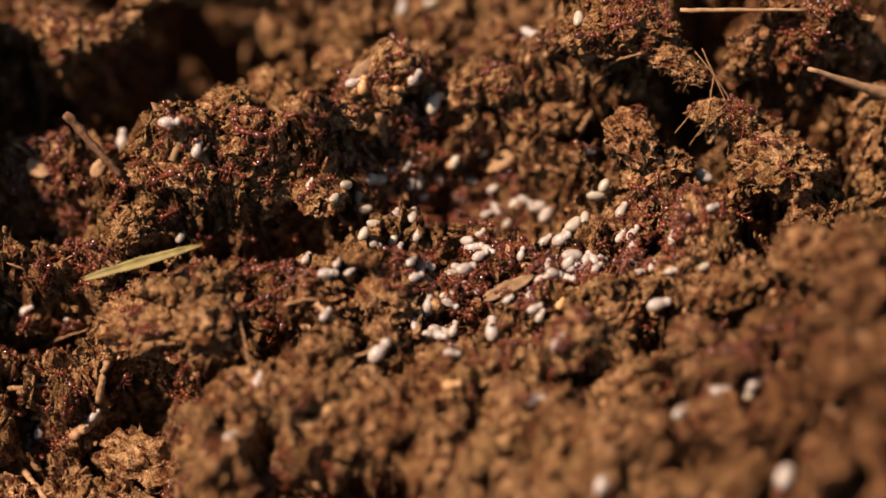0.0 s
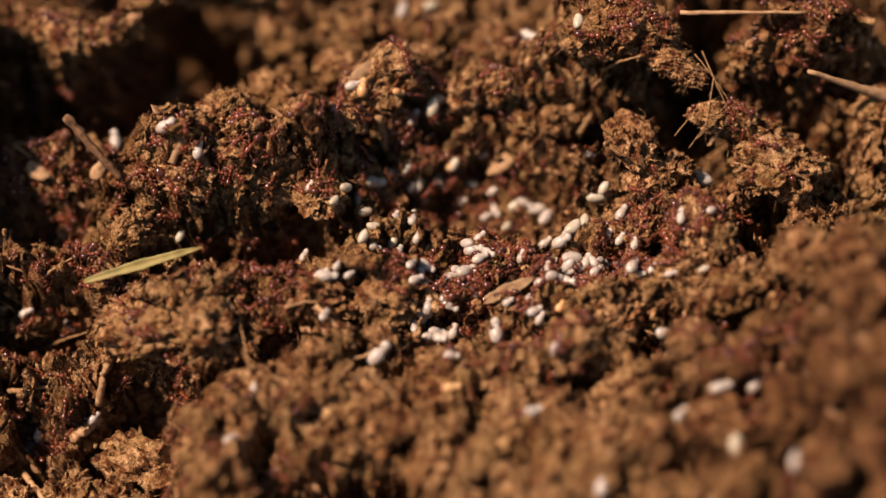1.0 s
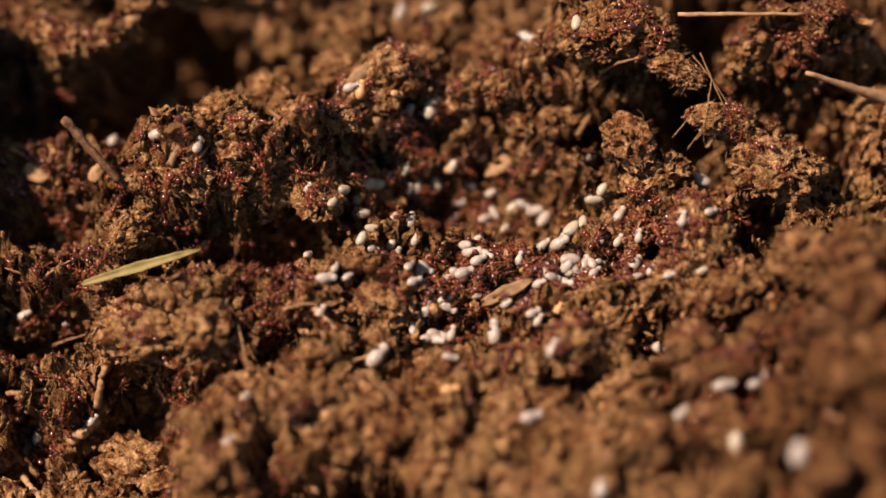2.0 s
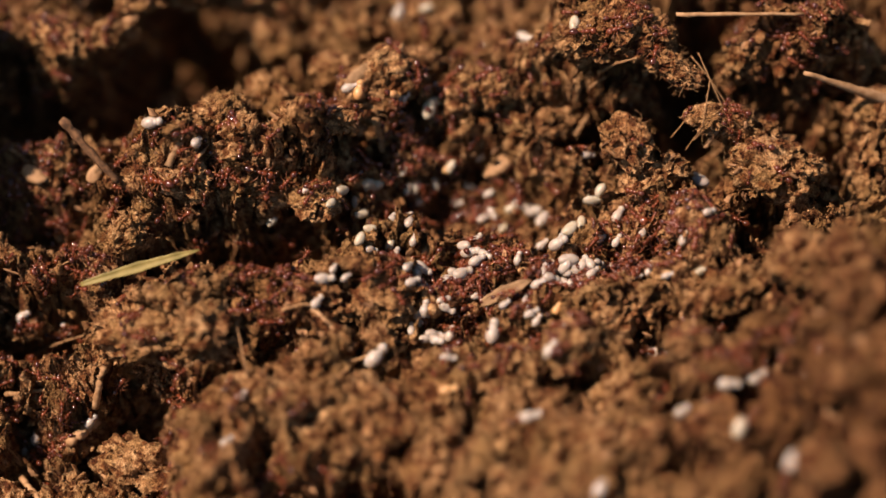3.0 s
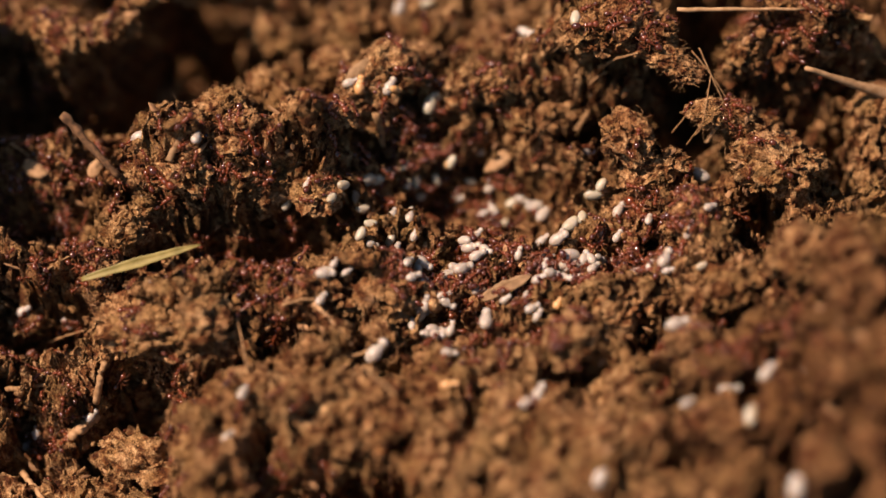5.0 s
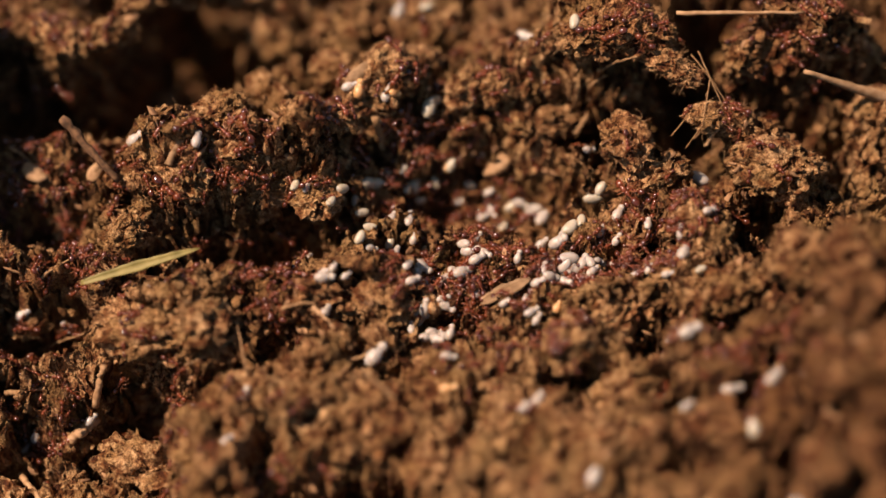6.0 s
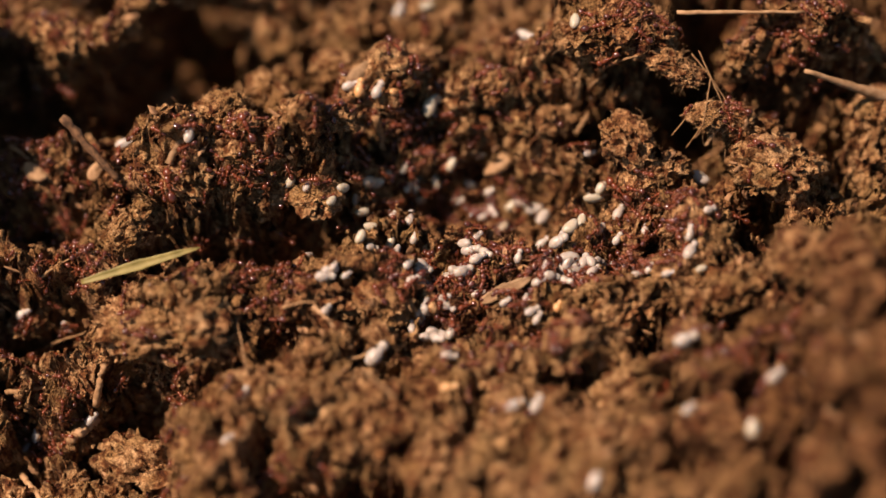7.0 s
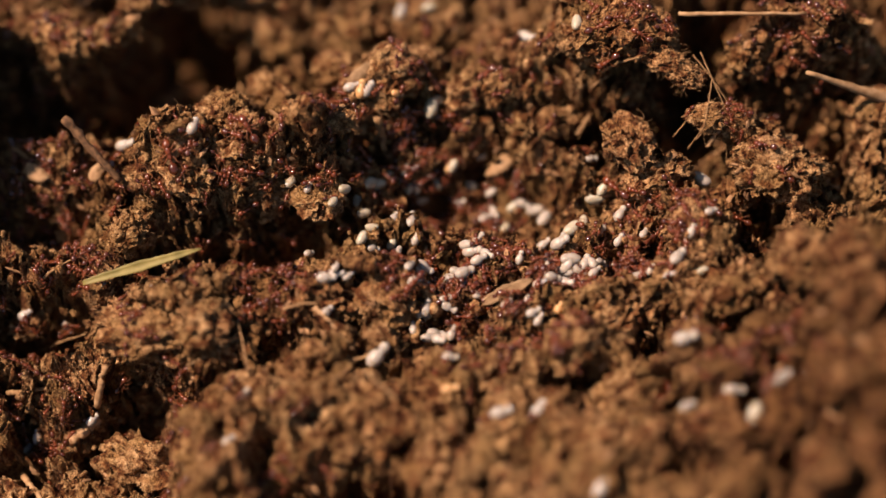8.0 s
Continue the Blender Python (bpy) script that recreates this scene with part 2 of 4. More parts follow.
PITS += [(-64.5, 37.5, 13.0, 3.2, 2.6, 0), (-55.5, 35.0, 12.0, 3.0, 2.6, 0), (-48.5, 36.5, 14.0, 3.0, 3.0, 0), (-23.0, -37.5, 9.0, 4.5, 2.8, 0),
    (-14.0, -36.4, 10.0, 5.0, 2.8, 0), (-6.0, -36.4, 9.0, 3.6, 2.4, 0), (-18.6, 48.5, 10.0, 3.0, 2.4, 0), (-10.4, 39.6, 9.0, 2.6, 2.4, 0), (-22.0,
    34.4, 9.0, 2.6, 2.0, 0), (10.0, 30.4, 9.0, 2.8, 1.8, 0), (5.4, 24.6, 8.0, 2.2, 1.5, 0), (7.0, 20.8, 8.0, 4.0, 1.4, 0), (48.0, 35.1, 7.9, 2.2, 1.6,
    0), (49.6, 7.3, 8.0, 2.3, 1.6, 0), (46.8, 6.7, 10.6, 4.6, 2.9, 0)]
PITS += [(59.6, 24.4, 7.7, 2.6, 1.4, 0), (63.9, 34.1, 7.9, 1.5, 3.5, 0), (66.3, 34.0, 7.5, 3.1, 1.3, 0), (61.5, 37.3, 9.0, 2.1, 2.1, 0), (-2.0, 2.7,
    7.5, 2.4, 1.3, 0), (9.6, 1.8, 7.3, 3.7, 1.2, 0), (-7.7, -2.5, 7.5, 2.3, 1.3, 0), (-22.7, 10.7, 8.5, 1.9, 2.0, 0), (14.5, 38.4, 7.2, 1.4, 1.2, 0)]


def swell(x, y, row, sharp):
    cx, cy, h, a, b, turn = row
    c, s = math.cos(radians(turn)), math.sin(radians(turn))
    u, v = ((x - cx) * c + (y - cy) * s) / a, ((y - cy) * c - (x - cx) * s) / b
    return h * np.exp(-(u * u + v * v) ** sharp)


def relief(x, y):
    """The height of the soil in mm, without its crumbs."""
    flat = np.stack([x, y, 0 * x], 1)
    wx = x + 2.2 * lumps(flat, 7, 11) + 1.3 * lumps(flat, 3, 12)
    wy = y + 2.2 * lumps(flat, 7, 13) + 1.3 * lumps(flat, 3, 14)
    z = smooth(-30, -46, wx) * np.maximum(np.minimum(0, 0.7 * (wy + 1)), -26)
    z = z + smooth(10, 55, wx) * smooth(110, 85, wx) * 8 * smooth(8, -14, wy)
    z = z + 3.5 * smooth(-12, -28, wy) * smooth(-8, 8, wx)
    for row in CRESTS + BANKS:
        z = z + swell(wx, wy, row, 1.5)
    for row in HOLLOWS + DIPS + PITS:
        z = z - swell(wx, wy, row, 2.0)
    return z


def spread(a, b, step, grow, far):
    inner = np.arange(a, b + step / 2, step)
    out, d = [], step
    while sum(out) < far:
        d *= grow
        out.append(d)
    run = np.cumsum(out)
    return np.concatenate([a - run[::-1], inner, b + run])


def build_ground():
    xs, ys = spread(-76, 76, 0.235, 1.32, 400000), spread(-54, 66, 0.235, 1.32, 400000)
    gx, gy = [g.ravel() for g in np.meshgrid(xs, ys)]
    near = np.clip(1.3 - np.maximum(np.abs(gx) - 76, np.maximum(gy - 66, -54 - gy)) / 60, 0, 1)
    z = relief(np.clip(gx, -110, 110), np.clip(gy, -90, 100)) * near
    p = np.stack([gx, gy, z], 1)
    # ragged crumbs of several sizes, pores between them
    loose = near * (1 - 0.55 * smooth(-15, -24, gy))
    q = p + 2.0 * np.stack([lumps(p, 2.4, 24), lumps(p, 2.4, 25), lumps(p, 2.4, 26)], 1) + 0.7 * np.stack([lumps(p, 0.8, 27), lumps(p, 0.8, 28), lumps(p, 0.8, 29)], 1)
    z = z + near * (1.8 * lumps(p, 5.0, 20) + 0.9 * (0.62 - cells(q, 4.2, 21)) + 0.8 * (0.6 - cells(q, 1.9, 31)) + 0.8 * (0.6 - cells(q, 0.8, 41)))
    z = z + loose * (2.0 * (0.4 - np.abs(lumps(q, 2.6, 43))) + 1.3 * (0.4 - np.abs(lumps(q, 1.1, 44))) + 0.5 * lumps(q, 0.55, 45))
    pocket = lumps(p, 5.0, 51) + 0.6 * lumps(p, 2.2, 52)
    z = z - loose * 8.0 * smooth(0.24, 0.56, pocket)
    gap = lumps(p, 2.4, 55) + 0.5 * lumps(p, 1.0, 56)
    z = z - loose * 4.2 * smooth(0.28, 0.58, gap)
    pore = lumps(p, 1.2, 57) + 0.4 * lumps(p, 0.6, 58)
    z = z - loose * 2.0 * smooth(0.34, 0.62, pore)
    p[:, 2] = z
    push = loose[:, None] * np.stack([1.6 * lumps(p, 2.6, 61 + k) + 0.7 * lumps(p, 1.0, 64 + k) + 0.26 * lumps(p, 0.5, 67 + k) for k in range(3)], 1)
    push[:, 2] *= 0.4
    p = p + push
    nx, ny = len(xs), len(ys)
    k = (np.arange(ny - 1)[:, None] * nx + np.arange(nx - 1)[None]).ravel()
    faces = np.stack([k, k + 1, k + nx + 1, k + nx], 1)
    me = mesh_from("ground", p * MM, faces, SOIL)
    ob = tagged(new("ground", me), "crumbly brown soil of an opened ant nest", "soil", kind="structure")
    return ob, p * MM, faces


ground, ground_points, ground_faces = build_ground()


def clod_mesh(k, sub):
    """A crumbly lump of soil of radius 1, porous and ragged."""
    bm = bmesh.new()
    bmesh.ops.create_icosphere(bm, subdivisions=sub, radius=1)
    p = np.array([v.co for v in bm.verts])
    off = p + 37.0 * (k + 1)
    off = off + 0.16 * np.stack([lumps(off, 0.24, 84), lumps(off, 0.24, 85), lumps(off, 0.24, 86)], 1)
    r = 1 + 0.30 * lumps(off, 0.9, 71) + 0.12 * (0.55 - cells(off, 0.55, 72)) + 0.08 * (0.55 - cells(off, 0.20, 75)) + 0.07 * (0.55 - cells(off, 0.09, 74))
    r = r + 0.30 * (0.35 - np.abs(lumps(off, 0.42, 77))) + 0.12 * (0.35 - np.abs(lumps(off, 0.17, 76))) + 0.05 * lumps(off, 0.08, 78)
    r = r - 0.42 * smooth(0.28, 0.55, lumps(off, 0.40, 79)) - 0.2 * smooth(0.3, 0.6, lumps(off, 0.18, 80))
    p = p * r[:, None] + 0.13 * np.stack([lumps(off, 0.26, 81), lumps(off, 0.26, 82), lumps(off, 0.26, 83)], 1)
    for v, c in zip(bm.verts, p):
        v.co = c * MM
    me = bpy.data.meshes.new("soil_clod")
    bm.to_mesh(me)
    bm.free()
    me.materials.append(CLOD)
    me.polygons.foreach_set("use_smooth", [True] * len(me.polygons))
    return me


CLOD_MESHES = [clod_mesh(k, 6) for k in range(4)] + [clod_mesh(k, 5) for k in range(4, 9)] + [clod_mesh(k, 4) for k in range(9, 13)]
LUMPS = [np.array([v.co for v in me.vertices]) for me in CLOD_MESHES]
LUMP_FACES = [np.array([p.vertices[:] for p in me.polygons]) for me in CLOD_MESHES]
clods = []


def crumb_mesh(k):
    """A small angular crumb of radius 1 that clings to a clod."""
    bm = bmesh.new()
    bmesh.ops.create_icosphere(bm, subdivisions=2, radius=1)
    p = np.array([v.co for v in bm.verts])
    off = p + 53.0 * (k + 1)
    r = 1 + 0.4 * lumps(off, 0.8, 87) + 0.35 * (0.5 - cells(off, 0.55, 88)) + 0.12 * lumps(off, 0.25, 89)
    for v, c in zip(bm.verts, p * r[:, None] * np.random.uniform(0.6, 1.3, 3)):
        v.co = c * MM
    me = bpy.data.meshes.new("crumb")
    bm.to_mesh(me)
    bm.free()
    me.materials.append(CLOD)
    return me


CRUMBS = [crumb_mesh(k) for k in range(6)]


def soil_clod(x, y, z, a, b, c, turn, fine=False):
    k = len(clods) % 4 if fine else 4 + len(clods) % 5 if y > -20 else 9 + len(clods) % 4
    ob = new("soil_clod", CLOD_MESHES[k])
    ob.matrix_basis = pose(x * MM, y * MM, z * MM, 0, 0, turn) @ Matrix.Diagonal((a, b, c, 1))
    tagged(ob, "rough crumbling clod of warm brown soil", "clod", "clods of the nest")
    clods.append((ob, k))
    pick = random.Random(len(clods))
    for _ in range(12):
        spot = LUMPS[k][pick.randrange(len(LUMPS[k]))]
        if spot[2] < -0.2 * MM:
            spot = spot * np.array((1, 1, -1))
        bit = new("crumb", pick.choice(CRUMBS))
        bit.parent = ob
        size = pick.uniform(0.05, 0.13)
        bit.matrix_basis = Matrix.LocRotScale(Vector(spot) * 0.97, Euler([pick.uniform(0, 6.28) for _ in range(3)]), Vector((size, size, size)))
    return ob


# clods: x, y, z, half sizes, turn
RIDGE_CLODS = [(-20.8, 16.8, 7.8, 4.4, 3.6, 4.0, -30), (-15.8, 17.4, 9.6, 2.8, 2.0, 1.5, 10), (-29.9, 14.2, 6.8, 5.0, 4.0, 4.0, 15), (-26.3, 10.8, 2.4, 4.0, 3.0, 4.0, 9),
    (-37.3, 10.6, 5.4, 4.0, 3.5, 3.5, -44), (-18.5, 8.4, 2.6, 3.4, 3.4, 1.7, -13), (-46.7, 4.0, -0.8, 4.0, 3.0, 3.2, 57), (-43.5, 11.8, 3.5, 4.5, 3.0, 2.5, 17)]
KNOLL_CLODS = [(-40.9, -10.9, -3.6, 8.5, 5.5, 4.0, 0), (-34.3, -12.6, 0.9, 4.0, 4.0, 3.4, 20), (-46.3, -10.0, -7.7, 4.0, 3.6, 3.4, 14)]
SLOPE_CLODS = [(27.2, 13.6, 9.3, 4.2, 3.0, 3.6, -52), (31.8, 10.5, 4.4, 4.5, 3.5, 3.5, 17), (36.8, 1.4, 6.3, 4.2, 3.5, 3.0, -59)]
CREST_CLODS = [(22.2, 29.2, 15.0, 5.2, 4.2, 3.6, 20), (26.4, 30.4, 16.2, 5.6, 4.2, 3.6, 47), (29.8, 28.6, 15.2, 4.4, 3.4, 2.8, 0), (33.2, 24.9, 14.0, 3.2, 2.2, 1.6, -25),
    (36.0, 22.9, 12.8, 2.6, 1.8, 1.5, 10)]
LEDGE_CLODS = [(39.4, 17.8, 9.4, 2.6, 2.2, 1.9, 25), (42.8, 18.3, 8.2, 3.2, 2.4, 2.3, -15), (47.0, 17.6, 3.6, 5.0, 3.6, 4.0, 12), (45.6, 29.5, 9.0, 4.0, 3.2, 3.4, 33)]
BACK_CLODS = [(19.7, 31.3, -0.8, 4.0, 3.0, 4.0, -27), (-8.0, 26.9, 6.2, 3.0, 2.0, 2.0, -36), (-3.8, 32.2, 3.7, 4.0, 3.0, 3.0, 31), (1.4, 27.0, -2.2,
    3.5, 2.4, 2.4, 0), (16.9, 23.8, 0.4, 4.0, 2.4, 2.4, 9), (8.2, 26.2, 5.7, 3.4, 2.4, 2.6, 47), (-26.3, 27.5, 1.2, 4.6, 3.5, 3.5, -31), (-32.3, 20.2,
    7.6, 4.0, 3.0, 3.0, 21), (-26.7, 46.1, -6.8, 4.5, 3.0, 4.0, -41), (-17.6, 46.9, -5.7, 4.0, 3.0, 3.5, 51), (-8.0, 27.4, 7.3, 5.5, 4.0, 4.4, 58),
    (-11.0, 24.4, 5.6, 4.6, 3.4, 4.0, 6), (-16.0, 32.5, 2.0, 4.0, 3.0, 3.0, -11)]
BACK_CLODS += [(4.0, 27.6, 3.8, 4.2, 3.0, 4.0, 34), (14.4, 31.2, 2.0, 4.6, 3.2, 4.0, -59), (7.6, 39.8, 0.7, 3.6, 2.4, 3.0, 25), (-0.4, 42.6, -0.5,
    4.0, 3.0, 3.0, 39), (10.8, 23.9, 1.7, 4.0, 2.0, 2.0, -52)]
# mostly unseen clods, added above the view's top edge to shade the hollow
SHADE_CLODS = [(-45.6, 43.7, 8.7, 4.6, 3.6, 3.0, 20), (-41.1, 47.2, 6.3, 4.6, 3.6, 3.0, -35), (-36.2, 50.2, 3.5, 4.6, 3.6, 3.0, 50), (-31.6, 50.4, 1.1, 4.6, 3.6, 3.0, 5)]
MIDDLE_CLODS = [(-8.6, -7.7, -1.2, 5.2, 3.8, 3.4, -31), (-15.7, -6.4, -1.6, 5.4, 4.0, 3.4, 10)]
BANK_CLODS = [(49.0, 10.6, 6.2, 6.5, 4.5, 4.5, 0), (56.0, 33.5, 8.6, 6.0, 4.0, 4.0, 21), (64.0, 33.8, 3.0, 4.0,
    3.0, 4.0, 50), (66.0, 23.5, 1.0, 4.0, 5.0, 5.0, -41)]
SIDE_CLODS = [(-59.0, 36.8, 5.2, 5.0, 3.0, 3.0, -40), (-51.0, 37.2, 5.6, 4.0, 2.4, 2.4, 37), (-54.1, 13.9,
    -9.3, 4.0, 2.5, 2.5, -55), (-60.8, 15.7, -9.5, 3.5, 2.5, 2.0, -22), (-61.6, -2.9, -13.7, 4.0, 2.5, 2.0, 39), (-55.5, -13.3, -13.0, 4.4, 2.5, 2.0,
    -57)]
FRONT_CLODS = [(-14.7, -24.2, -3.2, 7.0, 4.0, 4.0, 45), (-30.7, -23.7, -3.3, 5.0, 3.5, 4.0, 50), (-44.5, -24.8, -20.0, 6.0, 4.0, 4.0, -26), (-32.0, -30.7, -5.1, 5.0, 3.5, 3.0, 0), (-24.3, -22.8, -3.1, 4.0, 3.0, 3.0, 16),
    (-3.5, -24.9, -1.1, 5.0, 3.0, 3.0, 32), (-1.1, -35.5, -1.3, 5.0, 3.5, 3.4, 57), (7.5, -32.4, 1.2, 4.6, 3.0, 3.0, 52), (13.6, -39.2, 0.7, 5.0, 3.0, 3.0, -11), (6.1, -20.6, -1.4, 4.0, 2.5, 2.5, 31)]
RISE_CLODS = [(24.9, -10.8, -0.3, 6.0, 3.4, 3.0, 40), (18.0, -18.1, 3.5, 5.0, 3.0, 3.0, 57), (33.9, -6.5, 2.0, 5.0, 3.0, 3.0, -6), (35.1, -19.6, 5.9,
    4.0, 3.0, 3.0, -10), (41.5, -9.3, 4.7, 5.0, 3.4, 3.4, 33), (44.2, -20.3, 8.4, 4.0, 3.0, 3.0, 42), (25.8, -23.7, 0.5, 5.0, 3.4, 3.0, 13), (36.5,
    -33.0, 6.8, 5.0, 3.4, 3.0, -4), (46.2, -32.7, 9.3, 4.6, 4.0, 3.0, 59), (29.3, -36.4, -1.2, 5.0, 3.4, 3.0, -43), (38.7, -43.3, 8.1, 5.0, 3.0, 3.0,
    52), (50.4, -8.9, 11.1, 5.0, 4.0, 4.0, -14), (55.2, -14.9, 16.9, 5.0, 5.0, 5.0, -48)]
RISE_CLODS += [(52.1, -31.3, 17.0, 4.0, 4.0, 4.0, -56), (49.4, -44.7, 16.6, 4.0, 3.4, 3.0, -43), (18.3, -32.4, 2.8, 5.0, 3.0, 3.0, 3)]
for row in RIDGE_CLODS + SLOPE_CLODS + CREST_CLODS + LEDGE_CLODS:
    soil_clod(*row, fine=True)
for row in KNOLL_CLODS + BACK_CLODS + SHADE_CLODS + MIDDLE_CLODS + BANK_CLODS + SIDE_CLODS + FRONT_CLODS + RISE_CLODS:
    soil_clod(*row)

# one tree of the soil and its clods, to set things down on
tree_points, tree_faces, start = [ground_points], [np.concatenate([ground_faces[:, [0, 1, 2]], ground_faces[:, [0, 2, 3]]])], len(ground_points)
for ob, k in clods:
    turned = np.array(ob.matrix_basis)
    tree_points.append(LUMPS[k] @ turned[:3, :3].T + turned[:3, 3])
    tree_faces.append(LUMP_FACES[k] + start)
    start += len(LUMPS[k])
soil_points, soil_faces = np.concatenate(tree_points), np.concatenate(tree_faces)
soil_tree = BVHTree.FromPolygons(soil_points.tolist(), soil_faces.tolist(), all_triangles=True)


def drop(x, y, top=60):
    """Where the soil lies under (x, y), in mm: the place and the normal."""
    hit = soil_tree.ray_cast(Vector((x, y, top)) * MM, Vector((0, 0, -1)))
    return hit[0] / MM, hit[1]


def level(x, y, r=1.3):
    """The mean lie of the soil round (x, y): height in mm and upward normal."""
    a, b, c, d = [drop(x + i, y + j)[0].z for i, j in ((r, 0), (-r, 0), (0, r), (0, -r))]
    n = Vector(((b - a) / (2 * r), (d - c) / (2 * r), 1.0)).normalized()
    return max(drop(x, y)[0].z, (a + b + c + d) / 4), n


# ---- loose crumbs and rootlets, past counting ----
def crumb_shapes(sub, count, long=1.0):
    shapes = []
    for k in range(count):
        bm = bmesh.new()
        bmesh.ops.create_icosphere(bm, subdivisions=sub, radius=1)
        p = np.array([v.co for v in bm.verts])
        off = p + 11.0 * (k + 1)
        p = p * (1 + 0.45 * lumps(off, 0.8, 91) + 0.18 * lumps(off, 0.35, 92))[:, None] * np.random.uniform(0.3, 1.7, 3) * np.array((long, 1, 1))
        shapes.append((p, np.array([[v.index for v in f.verts] for f in bm.faces])))
        bm.free()
    return shapes


def angular_shapes(count, salt):
    """Tiny eight-sided grains, each of its own skew."""
    rng, shapes = np.random.default_rng(salt), []
    corners = np.array([(1, 0, 0), (-1, 0, 0), (0, 1, 0), (0, -1, 0), (0, 0, 1), (0, 0, -1)], float)
    sides = np.array([(0, 2, 4), (2, 1, 4), (1, 3, 4), (3, 0, 4), (2, 0, 5), (1, 2, 5), (3, 1, 5), (0, 3, 5)])
    for _ in range(count):
        shapes.append((corners * rng.uniform(0.6, 1.3, (6, 1)) + rng.normal(0, 0.18, (6, 3)), sides))
    return shapes


def scatter(name, label, category, shapes, count, small, large, salt, mat, sink, near=-52, far=64, shade=False, steep=False):
    """Crumbs strewn over soil and clods, denser in some patches, as one mesh."""
    rng = np.random.default_rng(salt)
    corner = soil_points[soil_faces]
    middle = corner.mean(1) / MM
    corner = corner[(np.abs(middle[:, 0]) < 74) & (middle[:, 1] > near) & (middle[:, 1] < far)]
    across = np.cross(corner[:, 1] - corner[:, 0], corner[:, 2] - corner[:, 0])
    area = np.linalg.norm(across, axis=1)
    if steep:
        area = area * smooth(0.55, 0.3, np.abs(across[:, 2]) / np.maximum(area, 1e-12))
    corner = corner[rng.choice(len(corner), 4 * count, p=area / area.sum())]
    mix = rng.dirichlet((1, 1, 1), len(corner))
    spots = (corner * mix[:, :, None]).sum(1) / MM
    spots = spots[lumps(spots, 4.5, salt) + 0.5 * lumps(spots, 1.6, salt + 1) > rng.uniform(-0.75, 0.45, len(spots))][:count]
    which = rng.integers(0, len(shapes), len(spots))
    verts, faces, start = [], [], 0
    for k, (p, f) in enumerate(shapes):
        at = spots[which == k]
        size = small * (large / small) ** (rng.random(len(at)) ** 1.8)
        w, x, y, z = (lambda q: q / np.linalg.norm(q, axis=0))(rng.normal(0, 1, (4, len(at))))
        turn = np.array([[1 - 2 * (y * y + z * z), 2 * (x * y - z * w), 2 * (x * z + y * w)],
                         [2 * (x * y + z * w), 1 - 2 * (x * x + z * z), 2 * (y * z - x * w)],
                         [2 * (x * z - y * w), 2 * (y * z + x * w), 1 - 2 * (x * x + y * y)]])
        base = at + size[:, None] * (np.array((0, 0, sink)) + rng.normal(0, 0.2, (len(at), 3)))
        verts.append((np.einsum("ijn,vj->nvi", turn, p) * size[:, None, None] + base[:, None, :]).reshape(-1, 3))
        faces.append((f[None] + (start + len(p) * np.arange(len(at)))[:, None, None]).reshape(-1, 3))
        start += len(p) * len(at)
    ob = new(name, mesh_from(name, np.concatenate(verts) * MM, np.concatenate(faces), mat, shade))
    return tagged(ob, label, category, kind="stuff")


scatter("soil_crumbs", "loose brown crumbs of soil lying on the nest", "crumbs", crumb_shapes(2, 6), 3200, 0.25, 0.9, 101, CRUMB, 0.25, shade=True)
scatter("soil_grains", "fine brown soil grains strewn over the nest", "grains", crumb_shapes(1, 8), 30000, 0.12, 0.42, 105, CRUMB, 0.3)
scatter("fine_grains", "finest tan soil grains coating clods and ridges", "grains", angular_shapes(8, 31), 62000, 0.07, 0.24, 107, CRUMB, 0.3, near=-16, far=40)
scatter("bank_crumbs", "brown crumbs clinging to the steep sides of hollows", "crumbs", crumb_shapes(1, 9), 15000, 0.2, 1.0, 121, CRUMB, 0.0, shade=True, steep=True)
# made-up glossy grains that add glints all over the nest
scatter("sparkle_grains", "tiny glossy grains added to give the soil glints", "sand", crumb_shapes(1, 4), 1700, 0.05, 0.14, 113, SPARKLE, 0.6)
scatter("plant_litter", "tan shreds of roots and straw mixed in the soil", "litter", crumb_shapes(1, 8, 3.4), 3000, 0.12, 0.5, 109, LITTER, 0.3)


def tube(bm, points, radii, sides=6):
    """A round limb along points, closed at both ends."""
    rings = []
    points = [Vector(p) for p in points]
    for i, p in enumerate(points):
        along = (points[min(i + 1, len(points) - 1)] - points[max(i - 1, 0)]).normalized()
        across = along.cross(Vector((0.31, 0.2, 0.93))).normalized()
        up = across.cross(along)
        rings.append([bm.verts.new(p + (across * math.cos(a) + up * math.sin(a)) * radii[i]) for a in (k * math.tau / sides for k in range(sides))])
    for a, b in zip(rings, rings[1:]):
        for k in range(sides):
            bm.faces.new((a[k], a[(k + 1) % sides], b[(k + 1) % sides], b[k]))
    bm.faces.new(rings[0][::-1])
    bm.faces.new(rings[-1])


def finish(bm, name, mat, shade=True):
    bmesh.ops.recalc_face_normals(bm, faces=bm.faces)
    me = bpy.data.meshes.new(name)
    bm.to_mesh(me)
    bm.free()
    me.materials.append(mat)
    me.polygons.foreach_set("use_smooth", [shade] * len(me.polygons))
    return me


